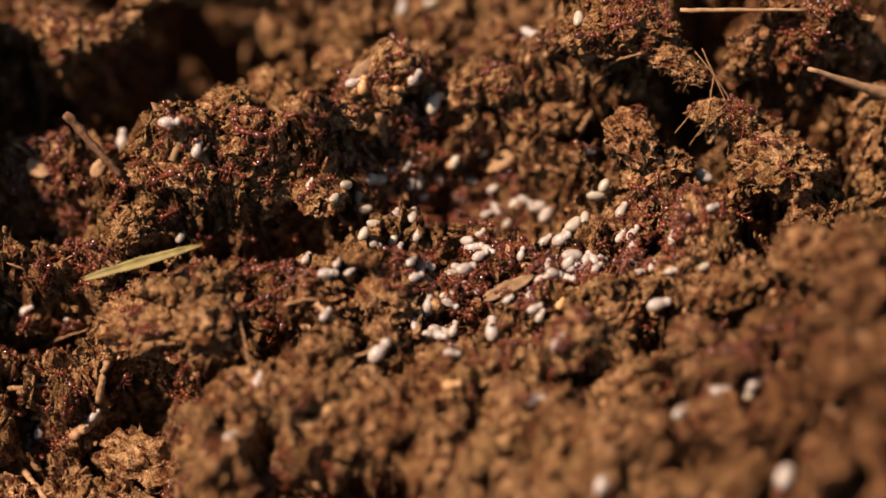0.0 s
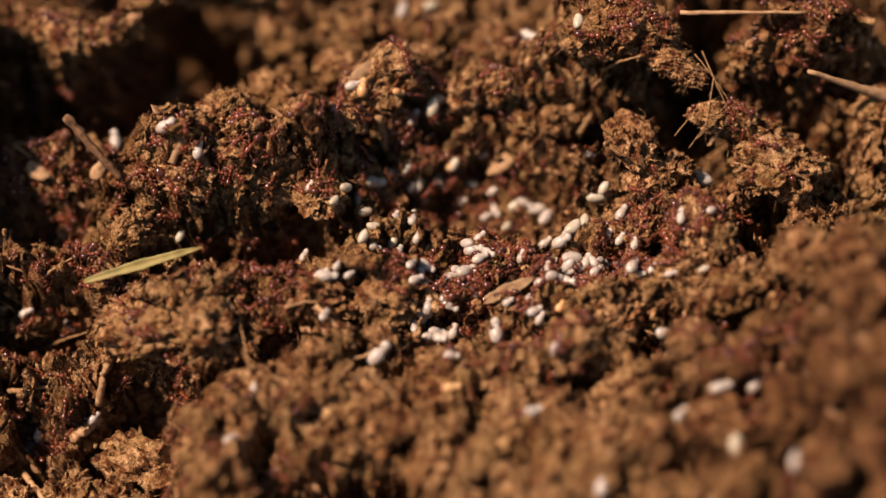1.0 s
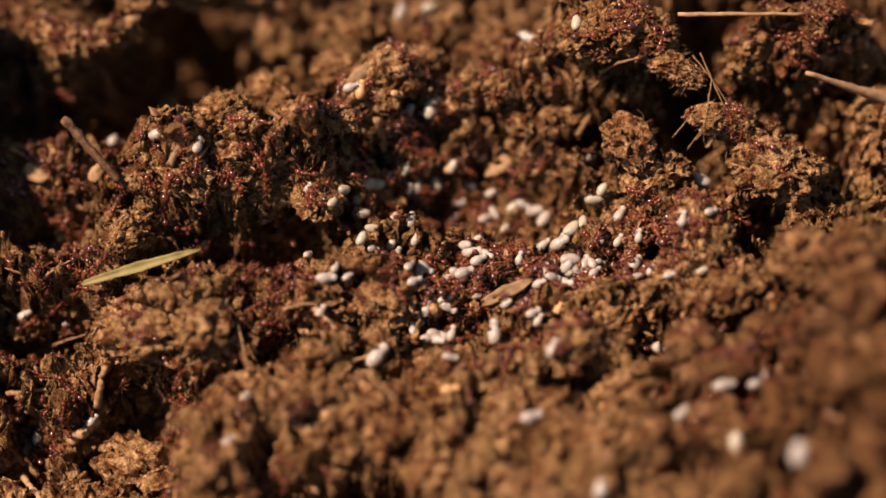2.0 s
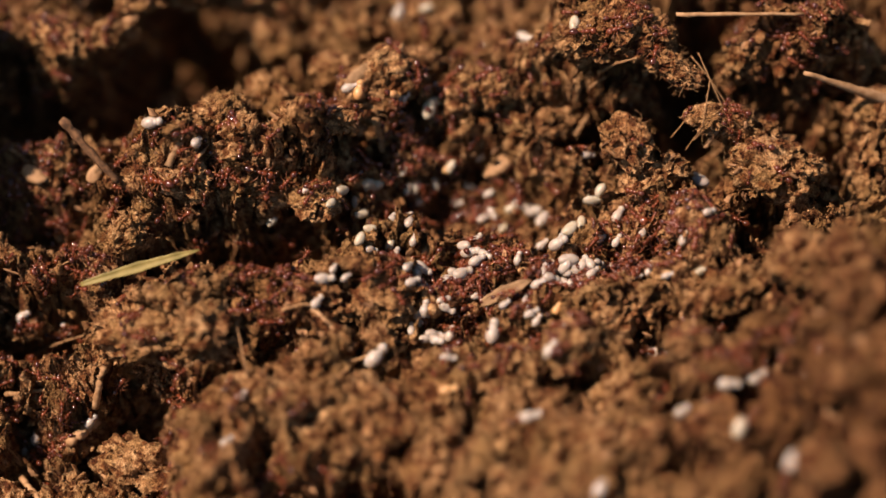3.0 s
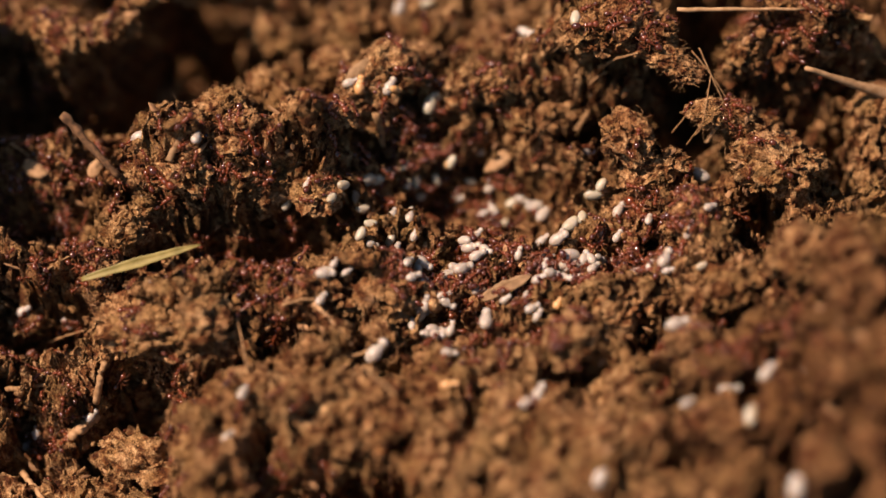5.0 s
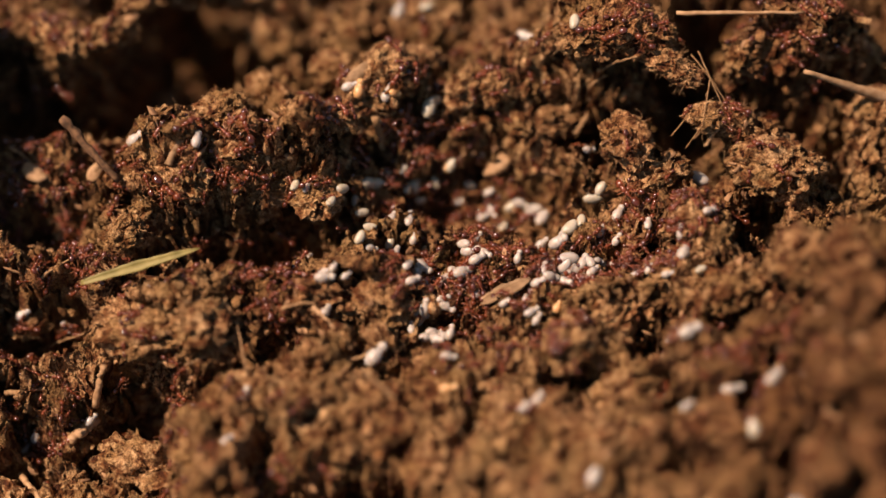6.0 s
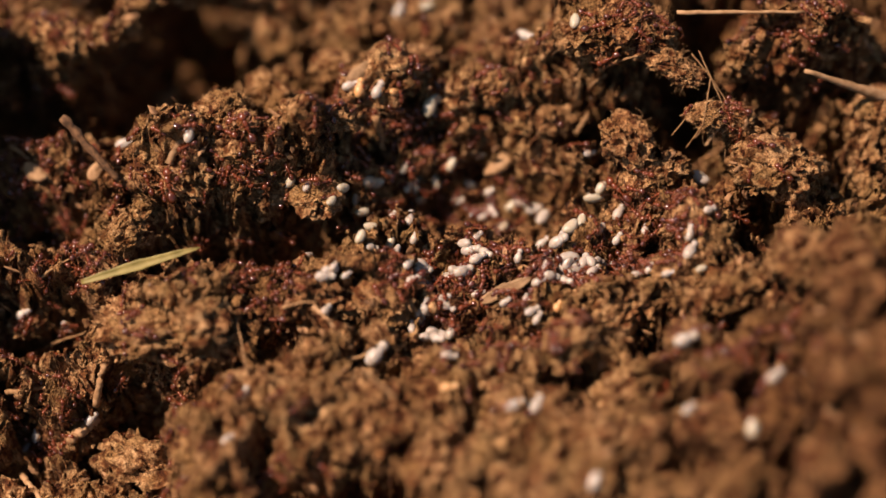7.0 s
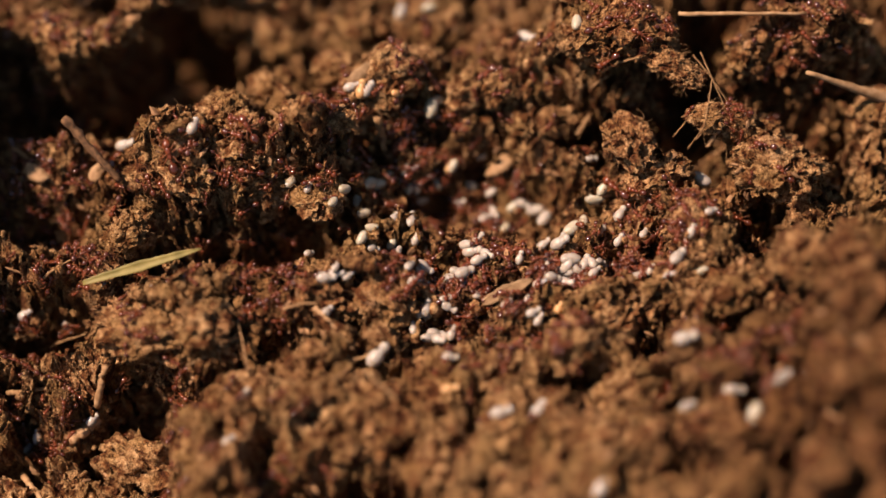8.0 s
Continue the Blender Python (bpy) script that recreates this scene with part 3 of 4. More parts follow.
def build_rootlets(count):
    rng = np.random.default_rng(7)
    inside = (np.abs(soil_points[:, 0]) < 0.072) & (soil_points[:, 1] > -0.05) & (soil_points[:, 1] < 0.06)
    pool = soil_points[inside] / MM
    bm = bmesh.new()
    for spot in pool[rng.integers(0, len(pool), count)]:
        way = Vector(rng.normal(0, 1, 3) + np.array((0, 0, 0.5))).normalized()
        length, thick, p, pts = rng.uniform(0.6, 2.6), rng.uniform(0.017, 0.05), Vector(spot), []
        bend = Vector(rng.normal(0, 0.28, 3))
        for k in range(6):
            pts.append(p * MM)
            p = p + way * length / 5
            way = (way + bend + Vector(rng.normal(0, 0.2, 3)) - Vector((0, 0, 0.1))).normalized()
        tube(bm, pts, [thick * MM * f for f in (1, 1, 0.95, 0.85, 0.7, 0.4)], 4)
    return tagged(new("rootlets", finish(bm, "rootlets", ROOT)), "fine brown root fibres tangled in the soil", "rootlets", kind="stuff")


build_rootlets(6000)
# ---- the brood: white pupae and larvae ----
def part(name, me, parent, label=""):
    ob = new(name, me)
    ob.parent = parent
    return tagged(ob, label)


def lathe(rows, sides=14, bend=0.0):
    """A round body along x from rows of (x, radius), bent upwards at its ends."""
    bm, rings = bmesh.new(), []
    for x, r in rows:
        rings.append([bm.verts.new((x * MM, r * math.cos(a) * MM, (r * math.sin(a) + bend * x * x) * MM)) for a in (k * math.tau / sides for k in range(sides))])
    for a, b in zip(rings, rings[1:]):
        for k in range(sides):
            bm.faces.new((a[k], a[(k + 1) % sides], b[(k + 1) % sides], b[k]))
    bm.faces.new(rings[0][::-1])
    bm.faces.new(rings[-1])
    return bm


def oval(a, b, r, steps=9, wave=0.0):
    """Rows for lathe(): an oval from x = a to b, with faint rings."""
    out = []
    for k in range(steps + 1):
        s = k / steps
        x = a + (b - a) * (0.5 - 0.5 * math.cos(math.pi * s))
        u = 2 * (x - a) / (b - a) - 1
        out.append((x, max(0.03, r * math.sqrt(max(0, 1 - u * u)) * (1 + wave * math.cos(k * math.pi)))))
    return out


def pupa_parts(mat):
    abdomen = finish(lathe(oval(-1.35, 0.72, 0.74, 12, 0.02), bend=0.05), "abdomen", mat)
    head = finish(lathe(oval(0.5, 1.5, 0.54, 8), bend=0.03), "head", mat)
    chest = finish(lathe(oval(-0.3, 1.15, 0.52, 10), bend=0.03), "chest", mat)
    return abdomen, chest, head


WHITE_PUPA, TAN_PUPA = pupa_parts(PUPA), pupa_parts(TAN)
LARVA_BODY = finish(lathe(oval(-1.15, 1.15, 0.72, 18, 0.03), bend=0.17), "larva", LARVA)
WHITE_GRUB = finish(lathe(oval(-1.2, 1.2, 0.74, 18, 0.03), bend=0.12), "larva", PUPA)


def brood(kind, size):
    """kind: w a white pupa, t a ripening one, g a white larva, l a dull cream larva."""
    if kind in "wt":
        ob = tagged(new("ant_pupa"), "smooth white ant pupa lying on crumbly soil" if kind == "w" else "tan ripening ant pupa lying on the soil", "ant pupa", "brood of the nest")
        for name, me in zip(("abdomen", "chest", "head"), WHITE_PUPA if kind == "w" else TAN_PUPA):
            part(name, me, ob)
    else:
        ob = new("ant_larva", WHITE_GRUB if kind == "g" else LARVA_BODY)
        tagged(ob, "plump white ant larva lying among the workers" if kind == "g" else "dull cream ant larva down in the hollow", "ant larva", "brood of the nest")
    ob.scale = (size, size, size)
    return ob


def lying(x, y, yaw, roll, rise):
    """The pose of a thing that lies on the soil at (x, y) in mm."""
    z, n = level(x, y, 0.9)
    n = (n + Vector((0, 0, 0.9))).normalized()
    return Matrix.Translation(Vector((x, y, z + rise)) * MM) @ Vector((0, 0, 1)).rotation_difference(n).to_matrix().to_4x4() @ pose(0, 0, 0, roll, 0, yaw)


# kind, x, y, yaw, size
BROOD_A = [("w", -6.8, 46.6, 80, 1.20), ("l", -2.4, 47.0, 20, 1.00), ("w", 12.7, 35.1, -40, 1.20), ("l", 19.6, 28.8, 80, 1.10), ("w", -13.7, 23.6, 20,
    1.00), ("l", -1.0, 25.5, 30, 1.00), ("l", -1.9, 23.9, 70, 1.40), ("t", -12.3, 23.0, 80, 1.10), ("t", -7.0, 22.4, 20, 0.80), ("t", 1.0, 17.9, 40,
    0.80), ("g", 40.6, 13.6, 25, 1.60), ("l", -5.8, 16.6, 60, 1.00), ("l", -8.2, 15.4, 70, 0.90), ("l", 1.4, 17.9, 60, 1.00), ("l", 5.9, 21.6, 20,
    1.00), ("g", 38.3, 11.9, -20, 1.30), ("l", 22.6, 10.4, 10, 1.40), ("l", -9.9, 13.5, 20, 1.10)]
BROOD_B = [("l", -4.1, 15.9, 80, 1.10), ("l", 4.2, 17.7, 20, 0.90), ("l", 23.5, 9.9, 60, 1.00), ("l", -11.3, 12.7, 30, 1.30), ("l", -5.3, 14.9, 80,
    0.90), ("w", 7.4, 16.7, 20, 0.85), ("l", -1.0, 17.1, 120, 0.90), ("l", -3.4, 15.1, 20, 0.90), ("l", -12.9, 10.8, 80, 1.00), ("w", 12.1, 14.3, -25,
    1.00), ("w", 2.5, 16.4, 5, 0.95), ("l", 10.6, 14.4, 30, 1.00), ("g", 14.0, 13.8, 10, 1.20), ("w", 38.3, 0.8, 30, 0.80), ("w", 26.1, 6.8, 60,
    1.00), ("w", 7.7, 14.3, -60, 0.90), ("w", 6.4, 13.3, 30, 0.85), ("w", -7.3, 6.0, 75, 0.90)]
BROOD_C = [("l", -12.0, 8.1, 20, 1.00), ("w", -4.8, 6.4, 80, 1.00), ("g", 15.3, 11.7, 60, 1.25), ("l", 20.6, 5.2, 80, 1.00), ("l", 9.4, 11.2, 60,
    0.90), ("l", 18.9, 4.1, 40, 1.30), ("l", -10.6, 3.7, 10, 0.90), ("l", -14.7, 9.0, 30, 1.00), ("w", -0.4, 14.9, 40, 0.90), ("w", 17.4, 1.9, 80,
    0.85), ("l", -11.9, 0.6, 60, 1.00), ("w", 5.1, 3.1, 40, 0.80), ("l", -16.3, 6.3, 60, 0.90), ("w", -4.1, 2.6, 70, 0.80), ("w", 14.9, 4.1, 30,
    0.90), ("l", -7.7, 2.8, 60, 0.90), ("g", 3.3, 1.1, 160, 1.00), ("w", -10.3, 0.1, 10, 0.80)]
BROOD_D = [("w", -6.7, -0.7, 70, 0.80), ("w", 4.2, 0.2, 0, 1.15), ("t", -2.4, 3.1, 40, 0.90), ("w", 6.3, -0.7, -40, 0.90), ("w", -19.9, 8.6, 60,
    0.70), ("w", 5.1, -2.0, 30, 1.00), ("w", 22.9, -1.2, 10, 0.70), ("g", 18.4, -2.2, 10, 1.30), ("t", 20.4, -2.2, 20, 0.80), ("w", 15.5, 1.1, 10,
    1.00), ("w", 21.4, -2.3, 120, 1.00), ("w", 17.0, 0.8, 20, 1.20), ("w", -4.9, -4.6, 60, 0.90), ("w", 20.6, -2.4, 70, 1.00), ("g", 17.9, -3.2, 40,
    1.10), ("w", 24.2, 0.0, 20, 0.80), ("w", 11.1, -1.7, 70, 0.80), ("w", -2.8, -2.9, -15, 1.10)]
BROOD_E = [("w", 14.8, -4.7, 80, 0.80), ("w", 25.7, 1.9, 60, 0.80), ("l", 36.9, -7.1, 30, 0.80), ("w", -3.6, -3.4, 100, 0.90), ("w", 21.9, -4.0, 50,
    0.90), ("w", 19.6, -3.4, -20, 1.10), ("w", 3.0, -4.2, 35, 1.20), ("g", 17.8, -3.5, -20, 1.10), ("w", 29.8, -5.7, 50, 0.70), ("w", -15.4, -6.4, 60,
    0.70), ("w", 28.0, -5.5, 20, 0.80), ("w", 1.9, -3.0, 10, 0.90), ("w", 32.2, -7.4, 10, 0.70), ("w", -13.7, -6.9, 40, 0.70), ("w", -16.8, -7.5, 8,
    1.10), ("w", 0.9, -3.9, 20, 1.00), ("w", 15.7, -6.1, 10, 1.00), ("w", 19.2, -4.1, 60, 0.90)]
BROOD_F = [("w", -4.2, -6.6, 30, 0.90), ("w", 17.7, -6.2, -30, 0.90), ("w", 13.9, -6.8, 20, 0.90), ("w", -2.8, -6.0, 50, 0.80), ("w", -1.2, -3.6, -20,
    0.90), ("w", 0.2, -7.7, 20, 0.80), ("w", 5.2, -6.6, 20, 0.80), ("w", 12.0, -9.1, 80, 0.60), ("w", 9.0, -10.3, 20, 0.70), ("w", 12.8, -11.6, 30,
    0.90), ("w", -1.4, -8.7, 10, 0.90), ("w", -3.4, -9.0, 60, 0.75), ("t", 16.6, -9.7, 60, 0.90), ("w", -2.5, -8.8, 80, 1.00), ("w", 0.7, -8.5, -30,
    1.00), ("w", 13.6, -12.5, 60, 0.80), ("w", -4.4, -11.6, 90, 0.80), ("w", -3.2, -9.2, 40, 1.00)]
BROOD_G = [("w", -1.2, -11.7, 15, 1.00), ("w", 1.2, -12.6, 70, 0.90), ("w", -2.2, -13.2, 20, 0.90), ("g", -0.1, -13.1, 60, 0.90), ("w", -0.7, -14.9,
    -40, 1.00), ("w", -62.6, -3.7, 30, 1.00), ("w", -56.6, -3.7, -50, 0.80), ("w", 0.9, -19.6, 0, 0.90), ("w", -9.4, -17.8, 50, 1.50), ("t", 0.9,
    -25.0, 10, 1.00), ("w", -51.9, -18.5, 50, 0.90), ("w", -29.8, -31.6, 60, 0.90), ("w", -62.7, -19.1, 60, 0.80), ("w", -60.8, -18.5, 75, 0.90)]
for kind, x, y, yaw, size in BROOD_A + BROOD_B + BROOD_C + BROOD_D + BROOD_E + BROOD_F + BROOD_G:
    brood(kind, size).matrix_basis = lying(x, y, yaw, random.uniform(-25, 25), 0.42 * size) @ Matrix.Diagonal((size, size, size, 1))


# ---- the workers ----
def blob(bm, centre, a, b, c, sub=2, tip=0.0):
    made = bmesh.ops.create_icosphere(bm, subdivisions=sub, radius=1)["verts"]
    for v in made:
        k = 1 - tip * v.co.x
        v.co = (Vector((v.co.x * a, v.co.y * b * k, v.co.z * c * k)) + Vector(centre)) * MM


def ant_meshes(fine=1):
    """The parts of a worker, fine or plainer."""
    made, sides = {}, 4 + fine
    bm = bmesh.new()
    blob(bm, (0.32, 0, 0), 0.46, 0.44, 0.36, 2 + fine, 0.12)
    for side in (-1, 1):
        blob(bm, (0.36, 0.33 * side, 0.10), 0.07, 0.05, 0.07, 1)
        tube(bm, [Vector(p) * MM for p in ((0.62, 0.20 * side, -0.08), (0.82, 0.17 * side, -0.12), (0.90, 0.03 * side, -0.14))], [r * MM for r in (0.09, 0.07, 0.02)], sides)
    made["head"] = finish(bm, "head", SHELL)
    for side, name in ((-1, "antenna_r"), (1, "antenna_l")):
        bm = bmesh.new()
        tube(bm, [Vector(p) * MM for p in ((0.55, 0.12 * side, 0.14), (0.72, 0.45 * side, 0.36), (0.78, 0.62 * side, 0.40), (1.10, 0.66 * side, 0.18), (1.38, 0.60 * side, -0.05))],
             [r * MM for r in (0.034, 0.034, 0.034, 0.04, 0.055)], sides)
        made[name] = finish(bm, "antenna", LEG)
    bm = bmesh.new()
    blob(bm, (0.42, 0, 0.60), 0.48, 0.32, 0.32, 1 + fine, 0.1)
    blob(bm, (-0.08, 0, 0.56), 0.38, 0.27, 0.27, 1 + fine)
    made["thorax"] = finish(bm, "thorax", SHELL)
    bm = bmesh.new()
    blob(bm, (-0.50, 0, 0.60), 0.14, 0.13, 0.20, 1 + fine)
    blob(bm, (-0.74, 0, 0.58), 0.13, 0.14, 0.17, 1 + fine)
    made["waist"] = finish(bm, "waist", SHELL)
    bm = bmesh.new()
    blob(bm, (-1.34, 0, 0.58), 0.62, 0.48, 0.47, 2 + fine, -0.10)
    made["gaster"] = finish(bm, "gaster", GASTER)
    for k, (x, reach, ahead) in enumerate(((0.55, 0.85, 0.75), (0.20, 1.0, 0.05), (-0.10, 0.95, -0.85))):
        for side in (-1, 1):
            bm = bmesh.new()
            tube(bm, [Vector(p) * MM for p in ((0, 0, 0), (0.10 * ahead, 0.18 * side, -0.02), (0.55 * ahead, 0.62 * side * reach, 0.34), (0.95 * ahead, 0.95 * side * reach, -0.10), (1.25 * ahead, 1.15 * side * reach, -0.48))],
                 [r * MM for r in (0.06, 0.066, 0.046, 0.032, 0.022)], sides)
            made["leg", k, side] = (finish(bm, "leg", LEG), (x, 0.17 * side, 0.48))
    return made


ANT, PLAIN_ANT = ant_meshes(), ant_meshes(0)


def worker_ant(size, label="glossy red-brown worker ant crawling over the soil"):
    ob = tagged(new("worker_ant"), label, "ant", "workers of the nest")
    head = part("head", ANT["head"], ob)
    head.matrix_basis = pose(0.82 * MM, 0, 0.60 * MM, 0, 18, 0)
    for name in ("antenna_l", "antenna_r"):
        part("antenna", ANT[name], head)
    part("thorax", ANT["thorax"], ob)
    part("waist", ANT["waist"], ob)
    part("gaster", ANT["gaster"], ob, "dark shiny gaster")
    for k in range(3):
        for side in (-1, 1):
            me, at = ANT["leg", k, side]
            part("leg", me, ob).matrix_basis = pose(*(c * MM for c in at))
    ob.scale = (size, size, size)
    return ob


def standing(x, y, yaw, size=1.0):
    """The pose of an ant that stands on the soil at (x, y) in mm and heads along yaw."""
    z, n = level(x, y)
    n = (n + Vector((0, 0, 0.35))).normalized()
    return Matrix.Translation(Vector((x, y, z + 0.02)) * MM) @ Vector((0, 0, 1)).rotation_difference(n).to_matrix().to_4x4() @ pose(0, 0, 0, 0, 0, yaw)


# crowds: x, y, half sizes, how many
CROWDS = [(-7.3, 14.9, 8.3, 5.6, 20), (7.8, -9.2, 7.4, 4.0, 18), (6.3, -3.3, 14.0, 5.6, 72), (17.0, -3.4, 4.1, 4.4, 10), (-1.1, -8.7, 6.6, 4.4, 14),
    (-0.4, 16.4, 11.6, 6.7, 40), (27.8, 2.2, 7.4, 7.8, 32), (39.5, 1.4, 5.0, 4.4, 8), (-42.8, 9.8, 7.4, 5.0, 11), (-26.1, 11.3, 7.4, 7.8, 14), (-16.6,
    23.9, 3.3, 1.7, 3), (-3.8, 21.8, 7.4, 5.6, 18), (17.6, 17.2, 5.0, 2.2, 8), (25.8, 29.7, 7.4, 5.0, 9), (35.6, 40.1, 5.0, 3.3, 6)]
CROWDS += [(42.3, 36.2, 4.1, 4.4, 7), (-63.3, 14.9, 6.6, 7.8, 18), (-52.4, -5.0, 8.3, 4.4, 10), (-60.7, -15.5, 6.6, 11.1, 12), (-24.8, -6.6, 6.6, 7.8,
    22), (-29.8, 6.3, 7.4, 3.3, 6), (-35.2, -5.7, 3.3, 3.3, 6), (9.2, -22.1, 9.9, 4.4, 10), (-42.5, -14.3, 5.8, 4.4, 6), (62.6, 33.2, 5.0, 6.7, 8),
    (52.0, 34.6, 6.6, 5.6, 7), (-62.9, 46.9, 8.3, 8.9, 8), (-0.3, 32.3, 16.5, 8.9, 12), (47.0, 8.2, 4.1, 3.3, 5), (39.8, -25.8, 12.4, 8.9, 8), (-6.9,
    -5.5, 5.0, 2.2, 6)]
# still, packed groups, deep among the crumbs
PACKED = [(-61, 12, 9, 8, 50), (-56, -3, 8, 5, 34), (-60, -18, 7, 9, 34), (-31, 3, 12, 4.5, 30), (-19, 6, 5, 4, 5), (41, 18, 5, 3, 9), (27, 29, 6, 3,
    5), (52, 31, 9, 5, 20), (6, -4, 15, 5, 84), (30, 1, 8, 7, 48), (20, -4, 8, 3, 26), (-24, -6, 6, 5, 18), (-32, 12, 11, 5, 10), (0, 15, 13, 6, 45),
    (-18, 16, 4, 3, 7), (-58, 37, 9, 4, 22)]
PACKED += [(-16, -36, 12, 3, 16), (-17, 24, 5, 4, 10), (2, 30, 16, 9, 26), (-43, -18, 7, 4, 14), (10, -18, 12, 5, 24), (40, -22, 12, 9, 22), (-30,
    -30, 14, 7, 16)]

# workers that show singly: size, then time, x, y
singles = []


def lone(size, yaw, track, label="glossy red-brown worker ant crawling over the soil"):
    singles.append((worker_ant(size, label), track, yaw))


lone(1.55, 70, [(0, -40.7, 8.4), (1.5, -39.5, 6.8), (3, -40.7, 8.4), (4, -41.2, 8.4), (6, -39.5, 6.8), (7, -39.3, 7.4), (8, -39.5, 10.0)],
    "large glossy red worker ant with a swollen gaster")
lone(1.20, 80, [(0, -17.3, 17.3), (1, -16.1, 17.3), (1.5, -16.0, 18.5), (3, -14.8, 20.8), (4, -15.2, 17.5), (6, -14.7, 18.1), (8, -15.2, 19.1)])
lone(1.00, 10, [(0, -18.4, 13.3), (3, -17.9, 16.5), (6, -16.4, 16.1), (8, -17.3, 16.9)])
lone(1.00, 190, [(0, -21.8, 13.0), (4, -18.2, 14.4), (8, -18.5, 14.5)])
lone(1.40, 100, [(0, -28.7, 12.7), (1, -28.7, 11.6), (3, -26.7, 10.1), (6, -28.5, 13.2), (8, -28.5, 13.3)],
    "large glossy red worker ant with a swollen gaster")
lone(1.15, 60, [(0, -26.7, 11.4), (1, -26.8, 11.4), (3, -25.8, 8.8), (4, -26.4, 9.2), (8, -28.4, 9.5)])
lone(1.00, 150, [(0, -59.3, 32.6), (3, -58.4, 32.5), (4, -59.5, 33.2), (6, -58.5, 32.5), (8, -57.7, 32.3)])
lone(1.00, 120, [(0, -50.5, 18.2), (8, -52.1, 18.8)])
lone(1.50, 200, [(0, 34.4, -1.1), (0.5, 33.9, -1.5), (1, 33.1, -0.9), (1.5, 32.4, 0.5), (3, 30.7, 3.7), (8, 25.7, 9.6)],
    "large glossy red worker ant with a swollen gaster")
lone(1.30, 20, [(0, -0.2, -4.6), (1, -0.2, -8.2), (3, -1.7, -3.9), (8, -4.6, -7.1)])
lone(1.20, 0, [(0, 9.4, -3.9), (1, 4.5, -5.6), (3, 5.8, -3.0), (8, 1.2, -5.1)])
lone(1.20, 100, [(0, 16.3, -4.5), (1, 16.7, -4.0), (3, 18.1, -2.0), (4, 18.5, -3.5), (8, 17.8, -3.3)])
lone(1.10, 170, [(0, 19.3, -3.6), (3, 16.7, 0.7), (4, 17.3, -0.9), (8, 14.2, -6.3)])
lone(1.20, 10, [(0, 5.4, 4.2), (3, 9.1, 4.5), (6, 6.5, 5.4), (8, 3.7, 6.4)], "large glossy red worker ant with a swollen gaster")
lone(1.10, 190, [(0, 1.2, 15.2), (6, 2.5, 14.7), (8, 0.6, 16.0)])
lone(1.20, 190, [(0, 25.9, 26.3), (4, 25.9, 26.3), (8, 24.2, 25.3)])
lone(1.20, 0, [(0, 21.1, 26.4), (4, 20.9, 27.3), (8, 22.9, 27.7)])
lone(1.10, 120, [(0, 28.1, 15.5), (1, 29.3, 17.8), (3, 31.4, 24.7), (8, 28.8, 26.3)])
lone(1.10, 30, [(0, 42.9, 38.7), (4, 41.8, 34.3), (8, 39.6, 33.0)])
lone(1.20, 60, [(0, -12.7, 18.1), (8, -13.5, 21.3)])
lone(1.10, 170, [(0, -6.7, 19.7), (4, -3.8, 21.2), (8, -7.1, 20.5)])
lone(1.10, -20, [(0, -2.7, 23.3), (4, -1.2, 23.8), (8, 0.6, 23.9)])
lone(1.00, 180, [(0, -56.9, 10.5), (3, -58.5, 10.5), (6, -57.1, 8.4), (8, -59.9, 10.5)])
lone(1.00, 170, [(0, -62.6, 10.2), (4, -57.8, 8.9), (8, -61.8, 10.5)])
lone(1.20, 180, [(0, -25.0, -11.9), (6, -24.2, -11.1), (8, -24.3, -11.1)], "large glossy red worker ant with a swollen gaster")


carried_brood = []


def carry(kind, size, yaw, track, bearer=False):
    carried_brood.append((brood(kind, size), track, yaw, worker_ant(0.9, "red-brown worker ant carrying a white pupa") if bearer else None))


carry("w", 1.30, 20, [(0, 30.4, -11.8), (0.5, 31.0, -13.5), (1, 31.5, -13.9), (1.5, 31.8, -14.1), (3, 30.9, -14.9), (3.5, 30.9, -15.5), (4, 31.0,
    -15.7), (4.5, 32.0, -18.2), (6, 34.2, -20.1), (6.5, 33.8, -21.1), (7, 33.5, -21.2), (7.5, 33.1, -21.3), (8, 33.3, -20.9)], True)
carry("w", 1.20, 10, [(0, 37.5, -28.2), (0.5, 37.8, -28.2), (1, 37.6, -28.0), (1.5, 37.9, -27.7), (3, 39.2, -27.9), (4, 38.9, -28.2), (6, 39.7,
    -28.1), (7, 38.6, -30.6), (8, 39.7, -28.1)], True)
carry("g", 1.50, 70, [(0, 44.8, -43.6), (0.5, 44.6, -43.4), (1, 46.4, -42.9), (1.5, 45.5, -45.5), (3, 45.9, -43.0), (4, 45.2, -46.1), (4.5, 45.9,
    -46.7), (6, 46.2, -48.4), (8, 46.3, -50.0)], True)
carry("g", 1.20, 60, [(0, 21.0, -42.2), (4, 21.2, -42.2), (4.5, 21.3, -41.9), (6, 20.3, -41.2), (6.5, 20.1, -41.4), (7, 20.4, -41.6), (7.5, 21.0,
    -42.0), (8, 21.0, -42.2)])
carry("w", 1.20, 20, [(0, 12.3, -27.7), (0.5, 12.3, -28.5), (1, 12.1, -29.3), (1.5, 12.0, -30.7), (3, 12.1, -30.3), (4, 12.0, -28.4), (4.5, 11.7,
    -28.4), (6, 11.7, -28.4), (6.5, 11.5, -28.7), (7, 9.8, -28.4), (7.5, 9.0, -29.1), (8, 7.9, -29.6)], True)
